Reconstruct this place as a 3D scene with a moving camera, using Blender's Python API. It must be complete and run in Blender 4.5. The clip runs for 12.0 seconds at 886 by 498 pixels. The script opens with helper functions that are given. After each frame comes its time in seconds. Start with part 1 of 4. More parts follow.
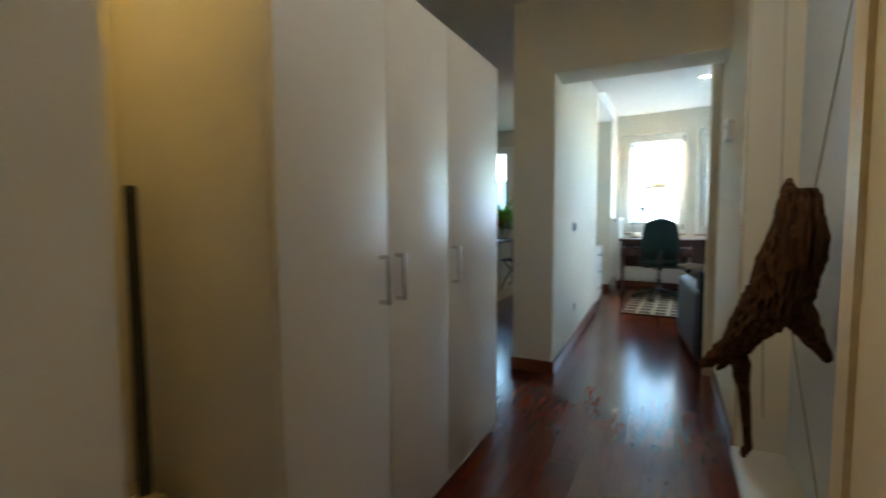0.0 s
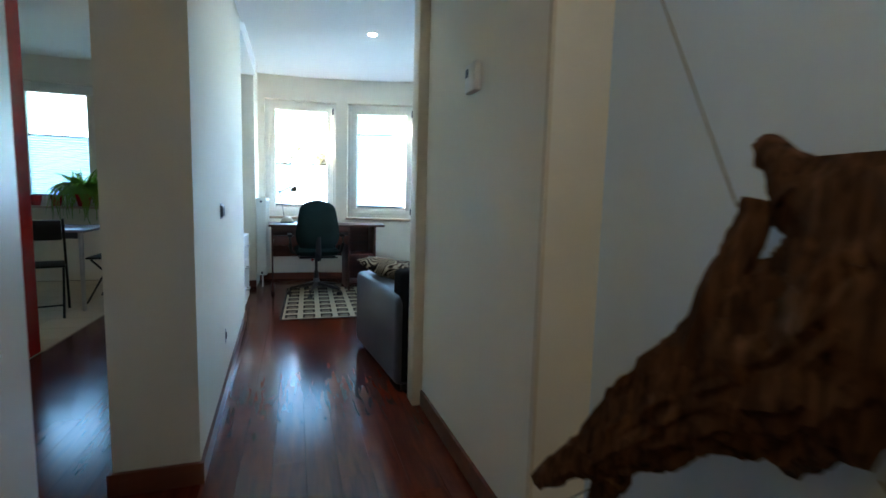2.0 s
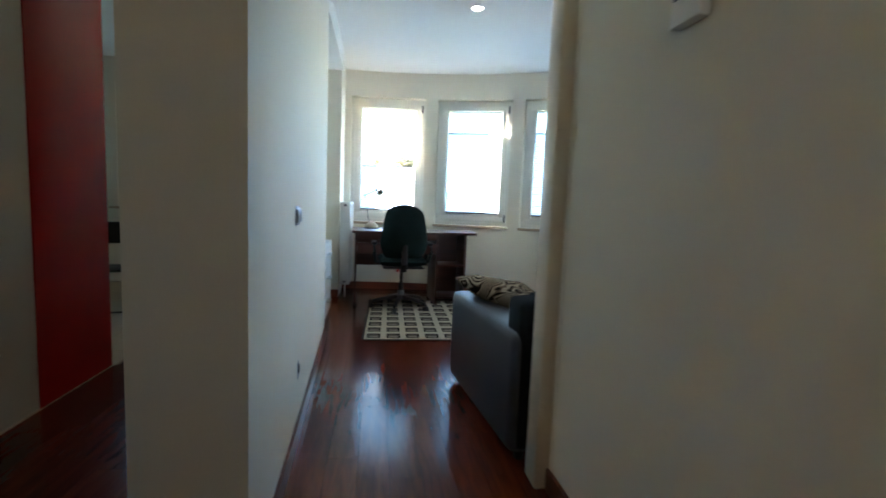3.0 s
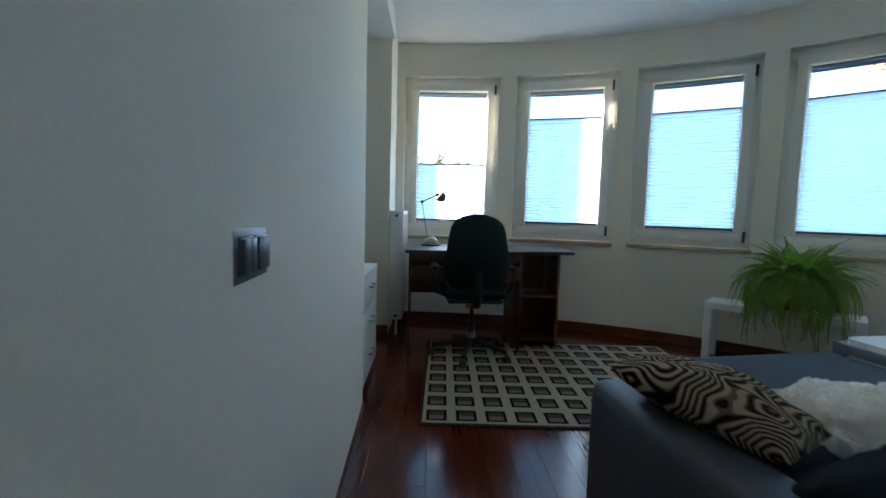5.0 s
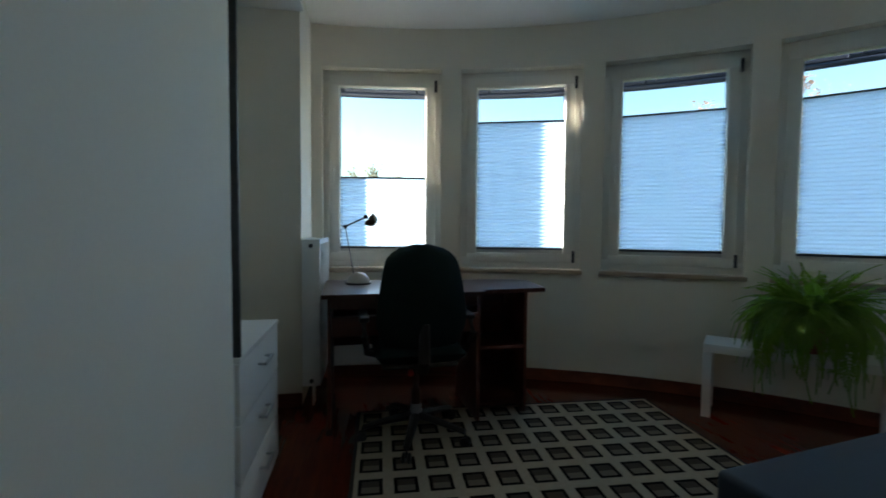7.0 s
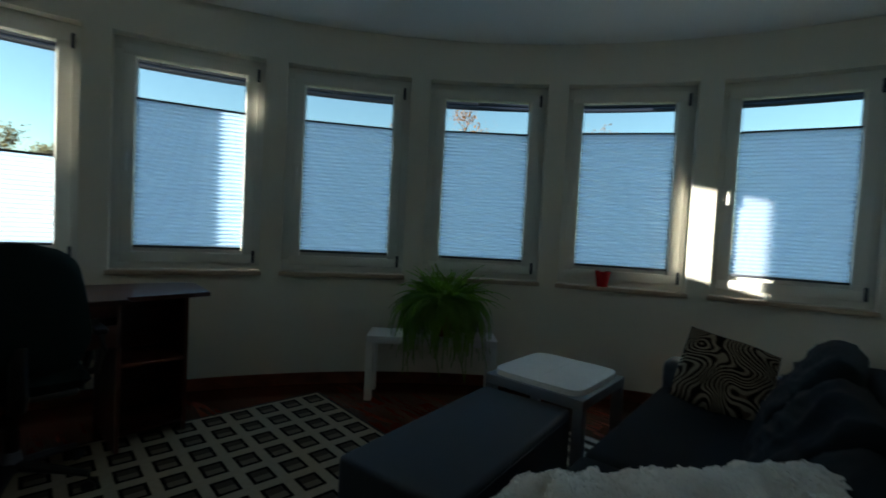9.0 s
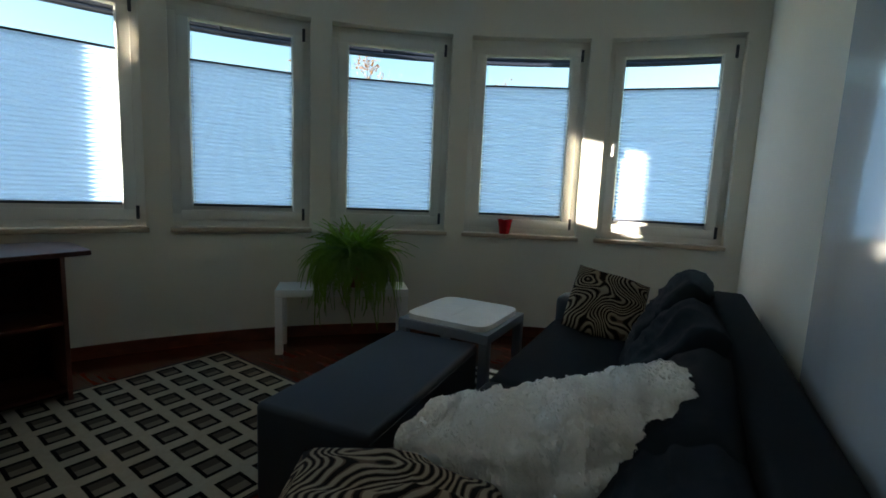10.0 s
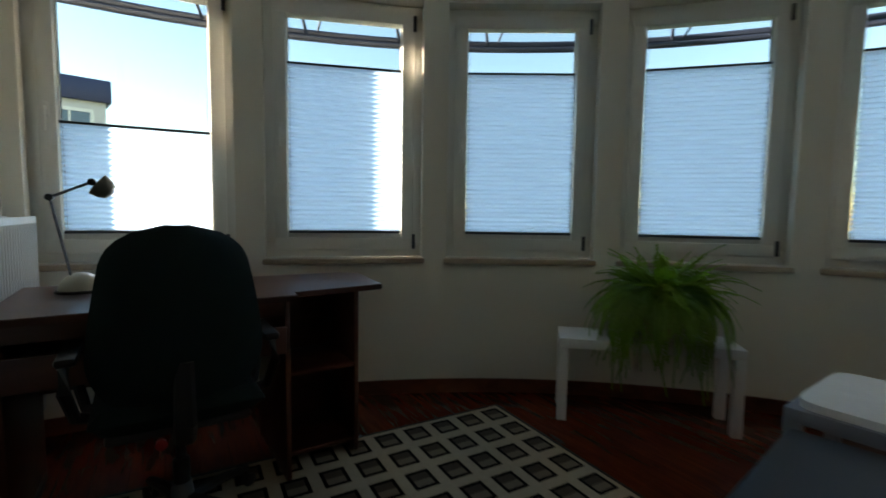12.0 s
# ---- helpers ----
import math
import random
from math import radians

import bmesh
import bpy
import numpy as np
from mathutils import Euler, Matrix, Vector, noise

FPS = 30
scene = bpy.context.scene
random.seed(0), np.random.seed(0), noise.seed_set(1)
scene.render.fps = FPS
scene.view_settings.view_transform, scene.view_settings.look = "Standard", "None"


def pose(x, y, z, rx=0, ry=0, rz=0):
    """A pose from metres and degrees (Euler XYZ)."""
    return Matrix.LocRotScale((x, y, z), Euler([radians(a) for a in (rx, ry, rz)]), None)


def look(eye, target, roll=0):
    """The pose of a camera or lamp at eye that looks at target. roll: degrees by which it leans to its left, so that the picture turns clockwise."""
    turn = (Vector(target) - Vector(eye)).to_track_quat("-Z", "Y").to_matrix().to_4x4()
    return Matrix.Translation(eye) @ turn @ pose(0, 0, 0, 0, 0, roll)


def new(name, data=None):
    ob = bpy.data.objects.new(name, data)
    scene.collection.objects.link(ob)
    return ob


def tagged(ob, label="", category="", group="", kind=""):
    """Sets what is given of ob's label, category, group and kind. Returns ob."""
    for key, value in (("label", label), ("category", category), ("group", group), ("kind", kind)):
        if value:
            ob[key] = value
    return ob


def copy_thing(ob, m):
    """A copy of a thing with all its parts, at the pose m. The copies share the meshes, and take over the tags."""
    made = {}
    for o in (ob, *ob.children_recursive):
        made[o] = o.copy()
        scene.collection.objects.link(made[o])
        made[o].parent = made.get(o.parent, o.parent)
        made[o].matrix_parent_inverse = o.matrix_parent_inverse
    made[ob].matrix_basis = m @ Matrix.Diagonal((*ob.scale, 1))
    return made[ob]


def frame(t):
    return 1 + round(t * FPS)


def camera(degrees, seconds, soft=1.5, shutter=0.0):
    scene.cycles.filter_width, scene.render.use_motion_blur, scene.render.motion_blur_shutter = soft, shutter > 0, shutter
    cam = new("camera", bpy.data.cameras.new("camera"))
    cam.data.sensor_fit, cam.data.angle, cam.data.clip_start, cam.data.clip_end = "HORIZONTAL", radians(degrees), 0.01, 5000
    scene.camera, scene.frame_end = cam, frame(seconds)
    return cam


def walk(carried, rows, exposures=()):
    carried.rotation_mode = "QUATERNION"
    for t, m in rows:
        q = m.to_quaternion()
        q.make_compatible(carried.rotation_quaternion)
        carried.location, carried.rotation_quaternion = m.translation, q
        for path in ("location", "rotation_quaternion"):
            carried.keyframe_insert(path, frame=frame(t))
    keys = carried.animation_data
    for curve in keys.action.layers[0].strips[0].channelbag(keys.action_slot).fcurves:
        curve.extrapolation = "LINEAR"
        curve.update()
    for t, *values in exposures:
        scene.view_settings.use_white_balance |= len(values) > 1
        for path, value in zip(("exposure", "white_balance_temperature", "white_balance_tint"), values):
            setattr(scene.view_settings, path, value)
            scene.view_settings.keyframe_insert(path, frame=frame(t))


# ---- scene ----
cam = camera(88.7, 12.0, soft=1.6, shutter=0.4)
PATH = [
    (0, (0.287, 1.522, 1.095), (-0.665, 3.389, 0.950), -0.3),
    (0.5, (0.145, 1.820, 1.082), (-0.194, 3.885, 0.910), 0.3),
    (1, (0.049, 2.123, 1.073), (0.257, 4.202, 0.857), 0.8),
    (1.5, (-0.016, 2.441, 1.093), (0.495, 4.466, 0.866), 2.0),
    (2, (-0.100, 2.802, 1.095), (0.550, 4.787, 0.877), 1.6),
    (2.5, (-0.125, 3.154, 1.087), (0.444, 5.166, 0.889), 2.5),
    (3, (-0.140, 3.476, 1.082), (0.167, 5.543, 0.880), 2.3),
    (3.5, (-0.142, 3.767, 1.090), (-0.051, 5.855, 0.868), 1.3),
    (5.5, (-0.201, 5.091, 1.088), (-0.172, 7.184, 0.919), 1.8),
    (6, (-0.130, 5.388, 1.127), (-0.162, 7.478, 0.931), 2.7),
    (6.5, (-0.153, 5.646, 1.134), (-0.061, 7.740, 1.002), 1.1),
    (8.5, (0.028, 5.691, 1.235), (1.263, 7.389, 1.178), 3.1),
    (9, (0.093, 5.556, 1.208), (1.555, 7.060, 1.122), 3.0),
    (9.5, (0.060, 5.552, 1.197), (1.726, 6.820, 1.043), 3.0),
    (10, (0.042, 5.528, 1.174), (1.771, 6.689, 0.904), 2.5),
    (10.5, (-0.013, 5.640, 1.131), (1.688, 6.837, 0.839), 1.6),
    (11, (-0.033, 5.859, 1.101), (1.525, 7.248, 0.864), -0.4),
    (11.5, (0.049, 6.092, 1.139), (1.355, 7.723, 0.917), 0.0),
    (12, (0.124, 6.387, 1.117), (1.195, 8.186, 0.953), 0.8),
]

EXPOSURES = [(0.0, 5.6, 6500, 10), (0.5, 5.4, 6000, 9), (1.0, 5.55, 5700, 8), (1.5, 5.55, 5600, 8), (2.5, 5.2, 5900, 11), (3.5, 5.05, 6400, 14), (5.5, 3.62, 6000, 12), (6.5, 3.25, 6250, 12), (8.5, 2.1, 6200, 3), (9.0, 2.05, 6200, 3), (9.5, 2.35, 6300, 6), (10.0, 2.9, 6600, 10), (10.5, 3.2, 6800, 11), (11.0, 3.2, 7100, 12), (12.0, 2.85, 7200, 13)]
walk(cam, [(t, look(eye, target, roll)) for t, eye, target, roll in PATH], EXPOSURES)

# ---- daylight ----
SUN_FROM = Vector((-0.7975, 0.6033, 0.0)).normalized()
SUN_UP = radians(7.7)
world = bpy.data.worlds.new("sky")
scene.world = world
world.use_nodes = True
wn = world.node_tree.nodes
sky = wn.new("ShaderNodeTexSky")
sky.sky_type, sky.sun_disc = "NISHITA", False
sky.sun_elevation, sky.sun_rotation = SUN_UP, math.atan2(SUN_FROM.x, SUN_FROM.y)
sky.air_density, sky.dust_density, sky.ozone_density = 1.0, 0.1, 2.0
world.node_tree.links.new(sky.outputs[0], wn["Background"].inputs[0])
wn["Background"].inputs[1].default_value = 0.085
sun = new("sun", bpy.data.lights.new("sun", "SUN"))
sun.data.energy, sun.data.angle, sun.data.color = 5.0, radians(0.5), (1.0, 0.93, 0.82)
sun_dir = SUN_FROM * math.cos(SUN_UP) + Vector((0, 0, math.sin(SUN_UP)))
sun.matrix_world = look(sun_dir * 30, (0, 0, 0))


def spot_lamp(x, y, z, watts, color, cone=110):
    ob = new("spot_light", bpy.data.lights.new("spot_light", "SPOT"))
    ob.data.energy, ob.data.color, ob.data.spot_size, ob.data.spot_blend = watts, color, radians(cone), 0.6
    ob.data.shadow_soft_size = 0.04
    ob.matrix_world = pose(x, y, z)
    return ob


spot_lamp(-0.72, 2.08, 2.50, 0.31, (1.0, 0.62, 0.14), 150)
spot_lamp(0.52, 6.73, 2.44, 0.2, (1.0, 0.85, 0.65), 95)
# added fill for the hall and niche; no lamp is known here
spot_lamp(0.22, 2.85, 2.535, 0.055, (1.0, 0.78, 0.48), 165)


# ---- materials ----
def mat(name, color, rough=0.6, metal=0.0, vary=0.06, scale=6.0, bump=0.05, fine=60.0, spec=0.5, sheen=0.0, coat=0.0, island=0.0):
    m = bpy.data.materials.new(name)
    m.use_nodes = True
    n, l = m.node_tree.nodes, m.node_tree.links
    p = n["Principled BSDF"]
    p.inputs["Roughness"].default_value, p.inputs["Metallic"].default_value = rough, metal
    p.inputs["Specular IOR Level"].default_value = spec
    p.inputs["Sheen Weight"].default_value = sheen
    p.inputs["Coat Weight"].default_value = coat
    tc = n.new("ShaderNodeTexCoord")
    big = n.new("ShaderNodeTexNoise")
    big.inputs["Scale"].default_value, big.inputs["Detail"].default_value = scale, 4.0
    small = n.new("ShaderNodeTexNoise")
    small.inputs["Scale"].default_value, small.inputs["Detail"].default_value = fine, 3.0
    l.new(tc.outputs["Object"], big.inputs["Vector"])
    l.new(tc.outputs["Object"], small.inputs["Vector"])
    add = n.new("ShaderNodeMath")
    add.operation = "ADD"
    l.new(big.outputs[0], add.inputs[0])
    l.new(small.outputs[0], add.inputs[1])
    ramp = n.new("ShaderNodeMapRange")
    ramp.inputs["From Min"].default_value, ramp.inputs["From Max"].default_value = 0.6, 1.4
    ramp.inputs["To Min"].default_value, ramp.inputs["To Max"].default_value = 1.0 - vary, 1.0 + vary
    l.new(add.outputs[0], ramp.inputs["Value"])
    mul = n.new("ShaderNodeVectorMath")
    mul.operation = "SCALE"
    mul.inputs[0].default_value = color
    l.new(ramp.outputs[0], mul.inputs["Scale"])
    out = mul.outputs[0]
    if island:
        info = n.new("ShaderNodeObjectInfo")
        r2 = n.new("ShaderNodeMapRange")
        r2.inputs["To Min"].default_value, r2.inputs["To Max"].default_value = 1.0 - island, 1.0 + island
        l.new(info.outputs["Random"], r2.inputs["Value"])
        m2 = n.new("ShaderNodeVectorMath")
        m2.operation = "SCALE"
        l.new(out, m2.inputs[0])
        l.new(r2.outputs[0], m2.inputs["Scale"])
        out = m2.outputs[0]
    l.new(out, p.inputs["Base Color"])
    if bump:
        b = n.new("ShaderNodeBump")
        b.inputs["Strength"].default_value, b.inputs["Distance"].default_value = bump, 0.01
        l.new(small.outputs[0], b.inputs["Height"])
        l.new(b.outputs[0], p.inputs["Normal"])
    return m


def wood(name, dark, light, rough=0.3, along="Y", scale=14.0, island=0.25, coat=0.0, bump=0.04):
    m = mat(name, (1, 1, 1), rough, vary=0.0, bump=0, coat=coat)
    n, l = m.node_tree.nodes, m.node_tree.links
    p = n["Principled BSDF"]
    tc, mp, nz = n.new("ShaderNodeTexCoord"), n.new("ShaderNodeMapping"), n.new("ShaderNodeTexNoise")
    st = {"X": (0.12, 1, 1), "Y": (1, 0.12, 1), "Z": (1, 1, 0.12)}[along]
    mp.inputs["Scale"].default_value = [s * scale for s in st]
    info = n.new("ShaderNodeObjectInfo")
    sh = n.new("ShaderNodeVectorMath")
    sh.operation = "ADD"
    big = n.new("ShaderNodeVectorMath")
    big.operation = "SCALE"
    big.inputs[0].default_value = (7.3, 11.1, 3.7)
    l.new(info.outputs["Random"], big.inputs["Scale"])
    l.new(tc.outputs["Object"], sh.inputs[0])
    l.new(big.outputs[0], sh.inputs[1])
    l.new(sh.outputs[0], mp.inputs["Vector"])
    l.new(mp.outputs[0], nz.inputs["Vector"])
    nz.inputs["Scale"].default_value, nz.inputs["Detail"].default_value, nz.inputs["Distortion"].default_value = 1.0, 8.0, 0.6
    cr = n.new("ShaderNodeValToRGB")
    cr.color_ramp.elements[0].position, cr.color_ramp.elements[1].position = 0.3, 0.72
    cr.color_ramp.elements[0].color, cr.color_ramp.elements[1].color = (*dark, 1), (*light, 1)
    l.new(nz.outputs[0], cr.inputs[0])
    r2 = n.new("ShaderNodeMapRange")
    r2.inputs["To Min"].default_value, r2.inputs["To Max"].default_value = 1.0 - island, 1.0 + island
    l.new(info.outputs["Random"], r2.inputs["Value"])
    m2 = n.new("ShaderNodeVectorMath")
    m2.operation = "SCALE"
    l.new(cr.outputs[0], m2.inputs[0])
    l.new(r2.outputs[0], m2.inputs["Scale"])
    l.new(m2.outputs[0], p.inputs["Base Color"])
    rr = n.new("ShaderNodeMapRange")
    rr.inputs["To Min"].default_value, rr.inputs["To Max"].default_value = rough * 0.93, rough * 1.08
    l.new(nz.outputs[0], rr.inputs["Value"])
    l.new(rr.outputs[0], p.inputs["Roughness"])
    b = n.new("ShaderNodeBump")
    b.inputs["Strength"].default_value, b.inputs["Distance"].default_value = bump, 0.01
    l.new(nz.outputs[0], b.inputs["Height"])
    l.new(b.outputs[0], p.inputs["Normal"])
    return m


def swirl(name, scale, stretch=(1, 1, 1), colors=((0.012, 0.009, 0.007), (0.35, 0.285, 0.205), (0.13, 0.088, 0.060)), distortion=9.0, warp_scale=3.0, warp_by=0.0):
    m = mat(name, (1, 1, 1), 0.9, vary=0, bump=0.15, fine=300, spec=0.1)
    n, l = m.node_tree.nodes, m.node_tree.links
    tc, mp, w = n.new("ShaderNodeTexCoord"), n.new("ShaderNodeMapping"), n.new("ShaderNodeTexWave")
    mp.inputs["Scale"].default_value = stretch
    warp, push = n.new("ShaderNodeTexNoise"), n.new("ShaderNodeMixRGB")
    warp.inputs["Scale"].default_value, warp.inputs["Detail"].default_value = warp_scale, 0.5
    push.blend_type = "ADD"
    push.inputs[0].default_value = warp_by
    l.new(tc.outputs["Object"], mp.inputs["Vector"])
    l.new(mp.outputs[0], warp.inputs["Vector"])
    l.new(mp.outputs[0], push.inputs[1])
    l.new(warp.outputs["Color"], push.inputs[2])
    l.new(push.outputs[0], w.inputs["Vector"])
    w.inputs["Scale"].default_value, w.inputs["Distortion"].default_value = scale, distortion
    w.inputs["Detail"].default_value, w.inputs["Detail Scale"].default_value = 0.6, 0.9
    cr = n.new("ShaderNodeValToRGB")
    cr.color_ramp.interpolation = "LINEAR"
    e = cr.color_ramp.elements
    e[0].position, e[0].color = 0.0, (*colors[0], 1)
    e[1].position, e[1].color = 1.0, (*colors[1], 1)
    for pos, c in ((0.26, colors[0]), (0.34, colors[2]), (0.62, colors[2]), (0.70, colors[1])):
        x = e.new(pos)
        x.color = (*c, 1)
    l.new(w.outputs["Fac"], cr.inputs[0])
    l.new(cr.outputs[0], n["Principled BSDF"].inputs["Base Color"])
    return m


def rug_pattern(name, cell):
    """Framed two-tone squares; cell holds the pitch along x and y."""
    m = mat(name, (1, 1, 1), 0.95, vary=0, bump=0.5, fine=220, spec=0.08)
    n, l = m.node_tree.nodes, m.node_tree.links
    tc, sep = n.new("ShaderNodeTexCoord"), n.new("ShaderNodeSeparateXYZ")
    l.new(tc.outputs["Object"], sep.inputs[0])

    def op(kind, a, b=None):
        x = n.new("ShaderNodeMath")
        x.operation = kind
        for i, v in enumerate((a, b)):
            if v is None:
                continue
            if isinstance(v, (int, float)):
                x.inputs[i].default_value = v
            else:
                l.new(v, x.inputs[i])
        return x.outputs[0]

    def local(axis):
        return op("SUBTRACT", op("FRACT", op("DIVIDE", sep.outputs[axis], cell[axis])), 0.5)
    lx, ly = local(0), local(1)

    def ring(dx, dy):
        return op("MAXIMUM", op("ABSOLUTE", op("ADD", lx, dx)), op("ABSOLUTE", op("ADD", ly, dy)))
    d1, d2 = ring(0, 0), ring(0.0, 0.0)
    nz = n.new("ShaderNodeTexNoise")
    nz.inputs["Scale"].default_value = 45
    l.new(tc.outputs["Object"], nz.inputs["Vector"])

    def blend(fac, a, b):
        x = n.new("ShaderNodeMix")
        x.data_type = "RGBA"
        l.new(fac, x.inputs[0])
        for i, v in ((6, a), (7, b)):
            if isinstance(v, tuple):
                x.inputs[i].default_value = (*v, 1)
            else:
                l.new(v, x.inputs[i])
        return x.outputs[2]
    base = blend(nz.outputs[0], (0.33, 0.28, 0.205), (0.45, 0.385, 0.285))
    c1 = blend(op("LESS_THAN", d1, 0.345), base, (0.006, 0.005, 0.0045))
    two = blend(op("GREATER_THAN", ly, -0.01), (0.20, 0.165, 0.125), (0.065, 0.050, 0.039))
    worn = blend(op("MULTIPLY", nz.outputs[0], 0.4), two, (0.09, 0.075, 0.06))
    c3 = blend(op("LESS_THAN", d2, 0.245), c1, worn)
    ex = op("LESS_THAN", op("ABSOLUTE", sep.outputs[0]), cell[0] * 6 - 0.004)
    ey = op("LESS_THAN", op("ABSOLUTE", sep.outputs[1]), cell[1] * 4 - 0.004)
    c4 = blend(op("MULTIPLY", ex, ey), (0.015, 0.012, 0.011), c3)
    l.new(c4, n["Principled BSDF"].inputs["Base Color"])
    return m


def fabric_blind(name):
    m = bpy.data.materials.new(name)
    m.use_nodes = True
    n, l = m.node_tree.nodes, m.node_tree.links
    n.remove(n["Principled BSDF"])
    d, t, mx = n.new("ShaderNodeBsdfDiffuse"), n.new("ShaderNodeBsdfTranslucent"), n.new("ShaderNodeMixShader")
    d.inputs[0].default_value = (0.82, 0.83, 0.85, 1)
    t.inputs[0].default_value = (0.47, 0.65, 0.87, 1)
    mx.inputs[0].default_value = 0.70
    l.new(d.outputs[0], mx.inputs[1])
    l.new(t.outputs[0], mx.inputs[2])
    l.new(mx.outputs[0], n["Material Output"].inputs[0])
    return m


def window_glass(name):
    m = bpy.data.materials.new(name)
    m.use_nodes = True
    n, l = m.node_tree.nodes, m.node_tree.links
    n.remove(n["Principled BSDF"])
    g, t, mx, fr = n.new("ShaderNodeBsdfGlossy"), n.new("ShaderNodeBsdfTransparent"), n.new("ShaderNodeMixShader"), n.new("ShaderNodeFresnel")
    g.inputs["Roughness"].default_value = 0.01
    t.inputs[0].default_value = (0.93, 0.96, 0.95, 1)
    fr.inputs[0].default_value = 1.3
    l.new(fr.outputs[0], mx.inputs[0])
    l.new(t.outputs[0], mx.inputs[1])
    l.new(g.outputs[0], mx.inputs[2])
    l.new(mx.outputs[0], n["Material Output"].inputs[0])
    return m


def leaf(name, color):
    m = mat(name, color, 0.5, vary=0.25 if color[0] < 0.5 else 0.03, scale=9, bump=0.1, island=0.3 if color[0] < 0.5 else 0.0)
    m.node_tree.nodes["Principled BSDF"].inputs["Subsurface Weight"].default_value = 0.0
    n, l = m.node_tree.nodes, m.node_tree.links
    t, mx = n.new("ShaderNodeBsdfTranslucent"), n.new("ShaderNodeMixShader")
    t.inputs[0].default_value = (min(0.95, color[0] * 1.6), min(0.93, color[1] * 1.7), color[2], 1)
    mx.inputs[0].default_value = 0.4
    l.new(n["Principled BSDF"].outputs[0], mx.inputs[1])
    l.new(t.outputs[0], mx.inputs[2])
    l.new(mx.outputs[0], n["Material Output"].inputs[0])
    return m


def glow(name, color, strength):
    m = bpy.data.materials.new(name)
    m.use_nodes = True
    p = m.node_tree.nodes["Principled BSDF"]
    p.inputs["Emission Color"].default_value, p.inputs["Emission Strength"].default_value = (*color, 1), strength
    return m


PLASTER = mat("white_plaster", (0.80, 0.755, 0.645), 0.75, vary=0.025, scale=1.5, bump=0.05, fine=140)
CEILING = mat("ceiling_paint", (0.86, 0.84, 0.79), 0.85, vary=0.02, scale=1.2, bump=0.04, fine=120)
# whitish glass; the blue daylight falling on it is put into the base colour
SATIN = mat("back_painted_glass", (0.66, 0.80, 0.98), 0.07, vary=0.02, scale=1.1, bump=0.003, fine=12)
REDPAINT = mat("red_wall_paint", (0.50, 0.008, 0.006), 0.22, vary=0.06, scale=2, bump=0.02)
FLOORWOOD = wood("merbau_floor", (0.070, 0.011, 0.0045), (0.142, 0.0245, 0.0095), 0.17, "Y", 34, 0.16, coat=0.0, bump=0.002)
FLOORWOOD.node_tree.nodes["Principled BSDF"].inputs["Specular IOR Level"].default_value = 0.30
UNDER = mat("subfloor", (0.02, 0.008, 0.005), 0.7, spec=0.1)
SKIRT = wood("skirting_wood", (0.07, 0.018, 0.009), (0.19, 0.055, 0.025), 0.3, "X", 12, 0.1)
TILE = mat("beige_floor_tile", (0.50, 0.39, 0.24), 0.35, vary=0.06, scale=5, island=0.05)
LEATHERETTE = mat("grey_blue_leatherette", (0.045, 0.053, 0.068), 0.42, vary=0.08, scale=6, bump=0.10, fine=260)
GROUT = mat("tile_grout", (0.30, 0.25, 0.19), 0.9)
DOORWHITE = mat("wardrobe_laminate", (0.76, 0.74, 0.70), 0.36, vary=0.02, scale=2, bump=0.01, fine=300)
GLOSSWHITE = mat("glossy_white_lacquer", (0.74, 0.76, 0.78), 0.16, vary=0.015, scale=1.5, bump=0.006, fine=30, coat=0.3)
CASING = mat("cream_casing", (0.66, 0.58, 0.44), 0.45, vary=0.04, scale=4)
PVC = mat("white_window_pvc", (0.84, 0.82, 0.75), 0.3, vary=0.015, scale=3, bump=0.01)
SILL = mat("beige_marble_sill", (0.48, 0.37, 0.27), 0.3, vary=0.14, scale=14, bump=0.02)
GASKET = mat("black_rubber", (0.02, 0.02, 0.022), 0.6, vary=0.05)
ALU = mat("brushed_aluminium", (0.55, 0.55, 0.55), 0.35, 1.0, vary=0.04, scale=20)
GREYMETAL = mat("grey_painted_metal", (0.06, 0.066, 0.085), 0.5, 0.3, vary=0.05)
CHROME = mat("satin_chrome", (0.62, 0.62, 0.62), 0.22, 1.0, vary=0.03, bump=0)
BLIND = fabric_blind("pleated_blind_fabric")
GLASS = window_glass("clear_glass")
SOFA = mat("dark_blue_grey_weave", (0.013, 0.017, 0.022), 0.92, vary=0.16, scale=5, bump=0.35, fine=420, spec=0.15)
FAUX = mat("grey_blue_faux_leather", (0.017, 0.022, 0.030), 0.62, vary=0.10, scale=9, bump=0.12, fine=220)
DESK = wood("dark_cherry_laminate", (0.036, 0.009, 0.006), (0.095, 0.026, 0.015), 0.30, "X", 9, 0.08)
CHAIRFAB = mat("dark_green_chair_weave", (0.009, 0.019, 0.019), 0.9, vary=0.15, scale=10, bump=0.3, fine=500, spec=0.12)
BLACKPL = mat("black_plastic", (0.011, 0.011, 0.012), 0.45, vary=0.08, scale=15, spec=0.35)
WHITELAC = mat("white_lacquer", (0.80, 0.79, 0.76), 0.35, vary=0.02, scale=4, bump=0.01)
GREYLAC = mat("grey_lacquer", (0.17, 0.19, 0.22), 0.4, vary=0.03, scale=4, bump=0.01)
PADWHITE = mat("white_pad_cotton", (0.84, 0.83, 0.80), 0.9, vary=0.05, scale=18, bump=0.4, fine=160)
FUR = mat("white_faux_fur", (0.95, 0.92, 0.87), 0.95, vary=0.07, scale=14, bump=0.2, fine=120, spec=0.05)
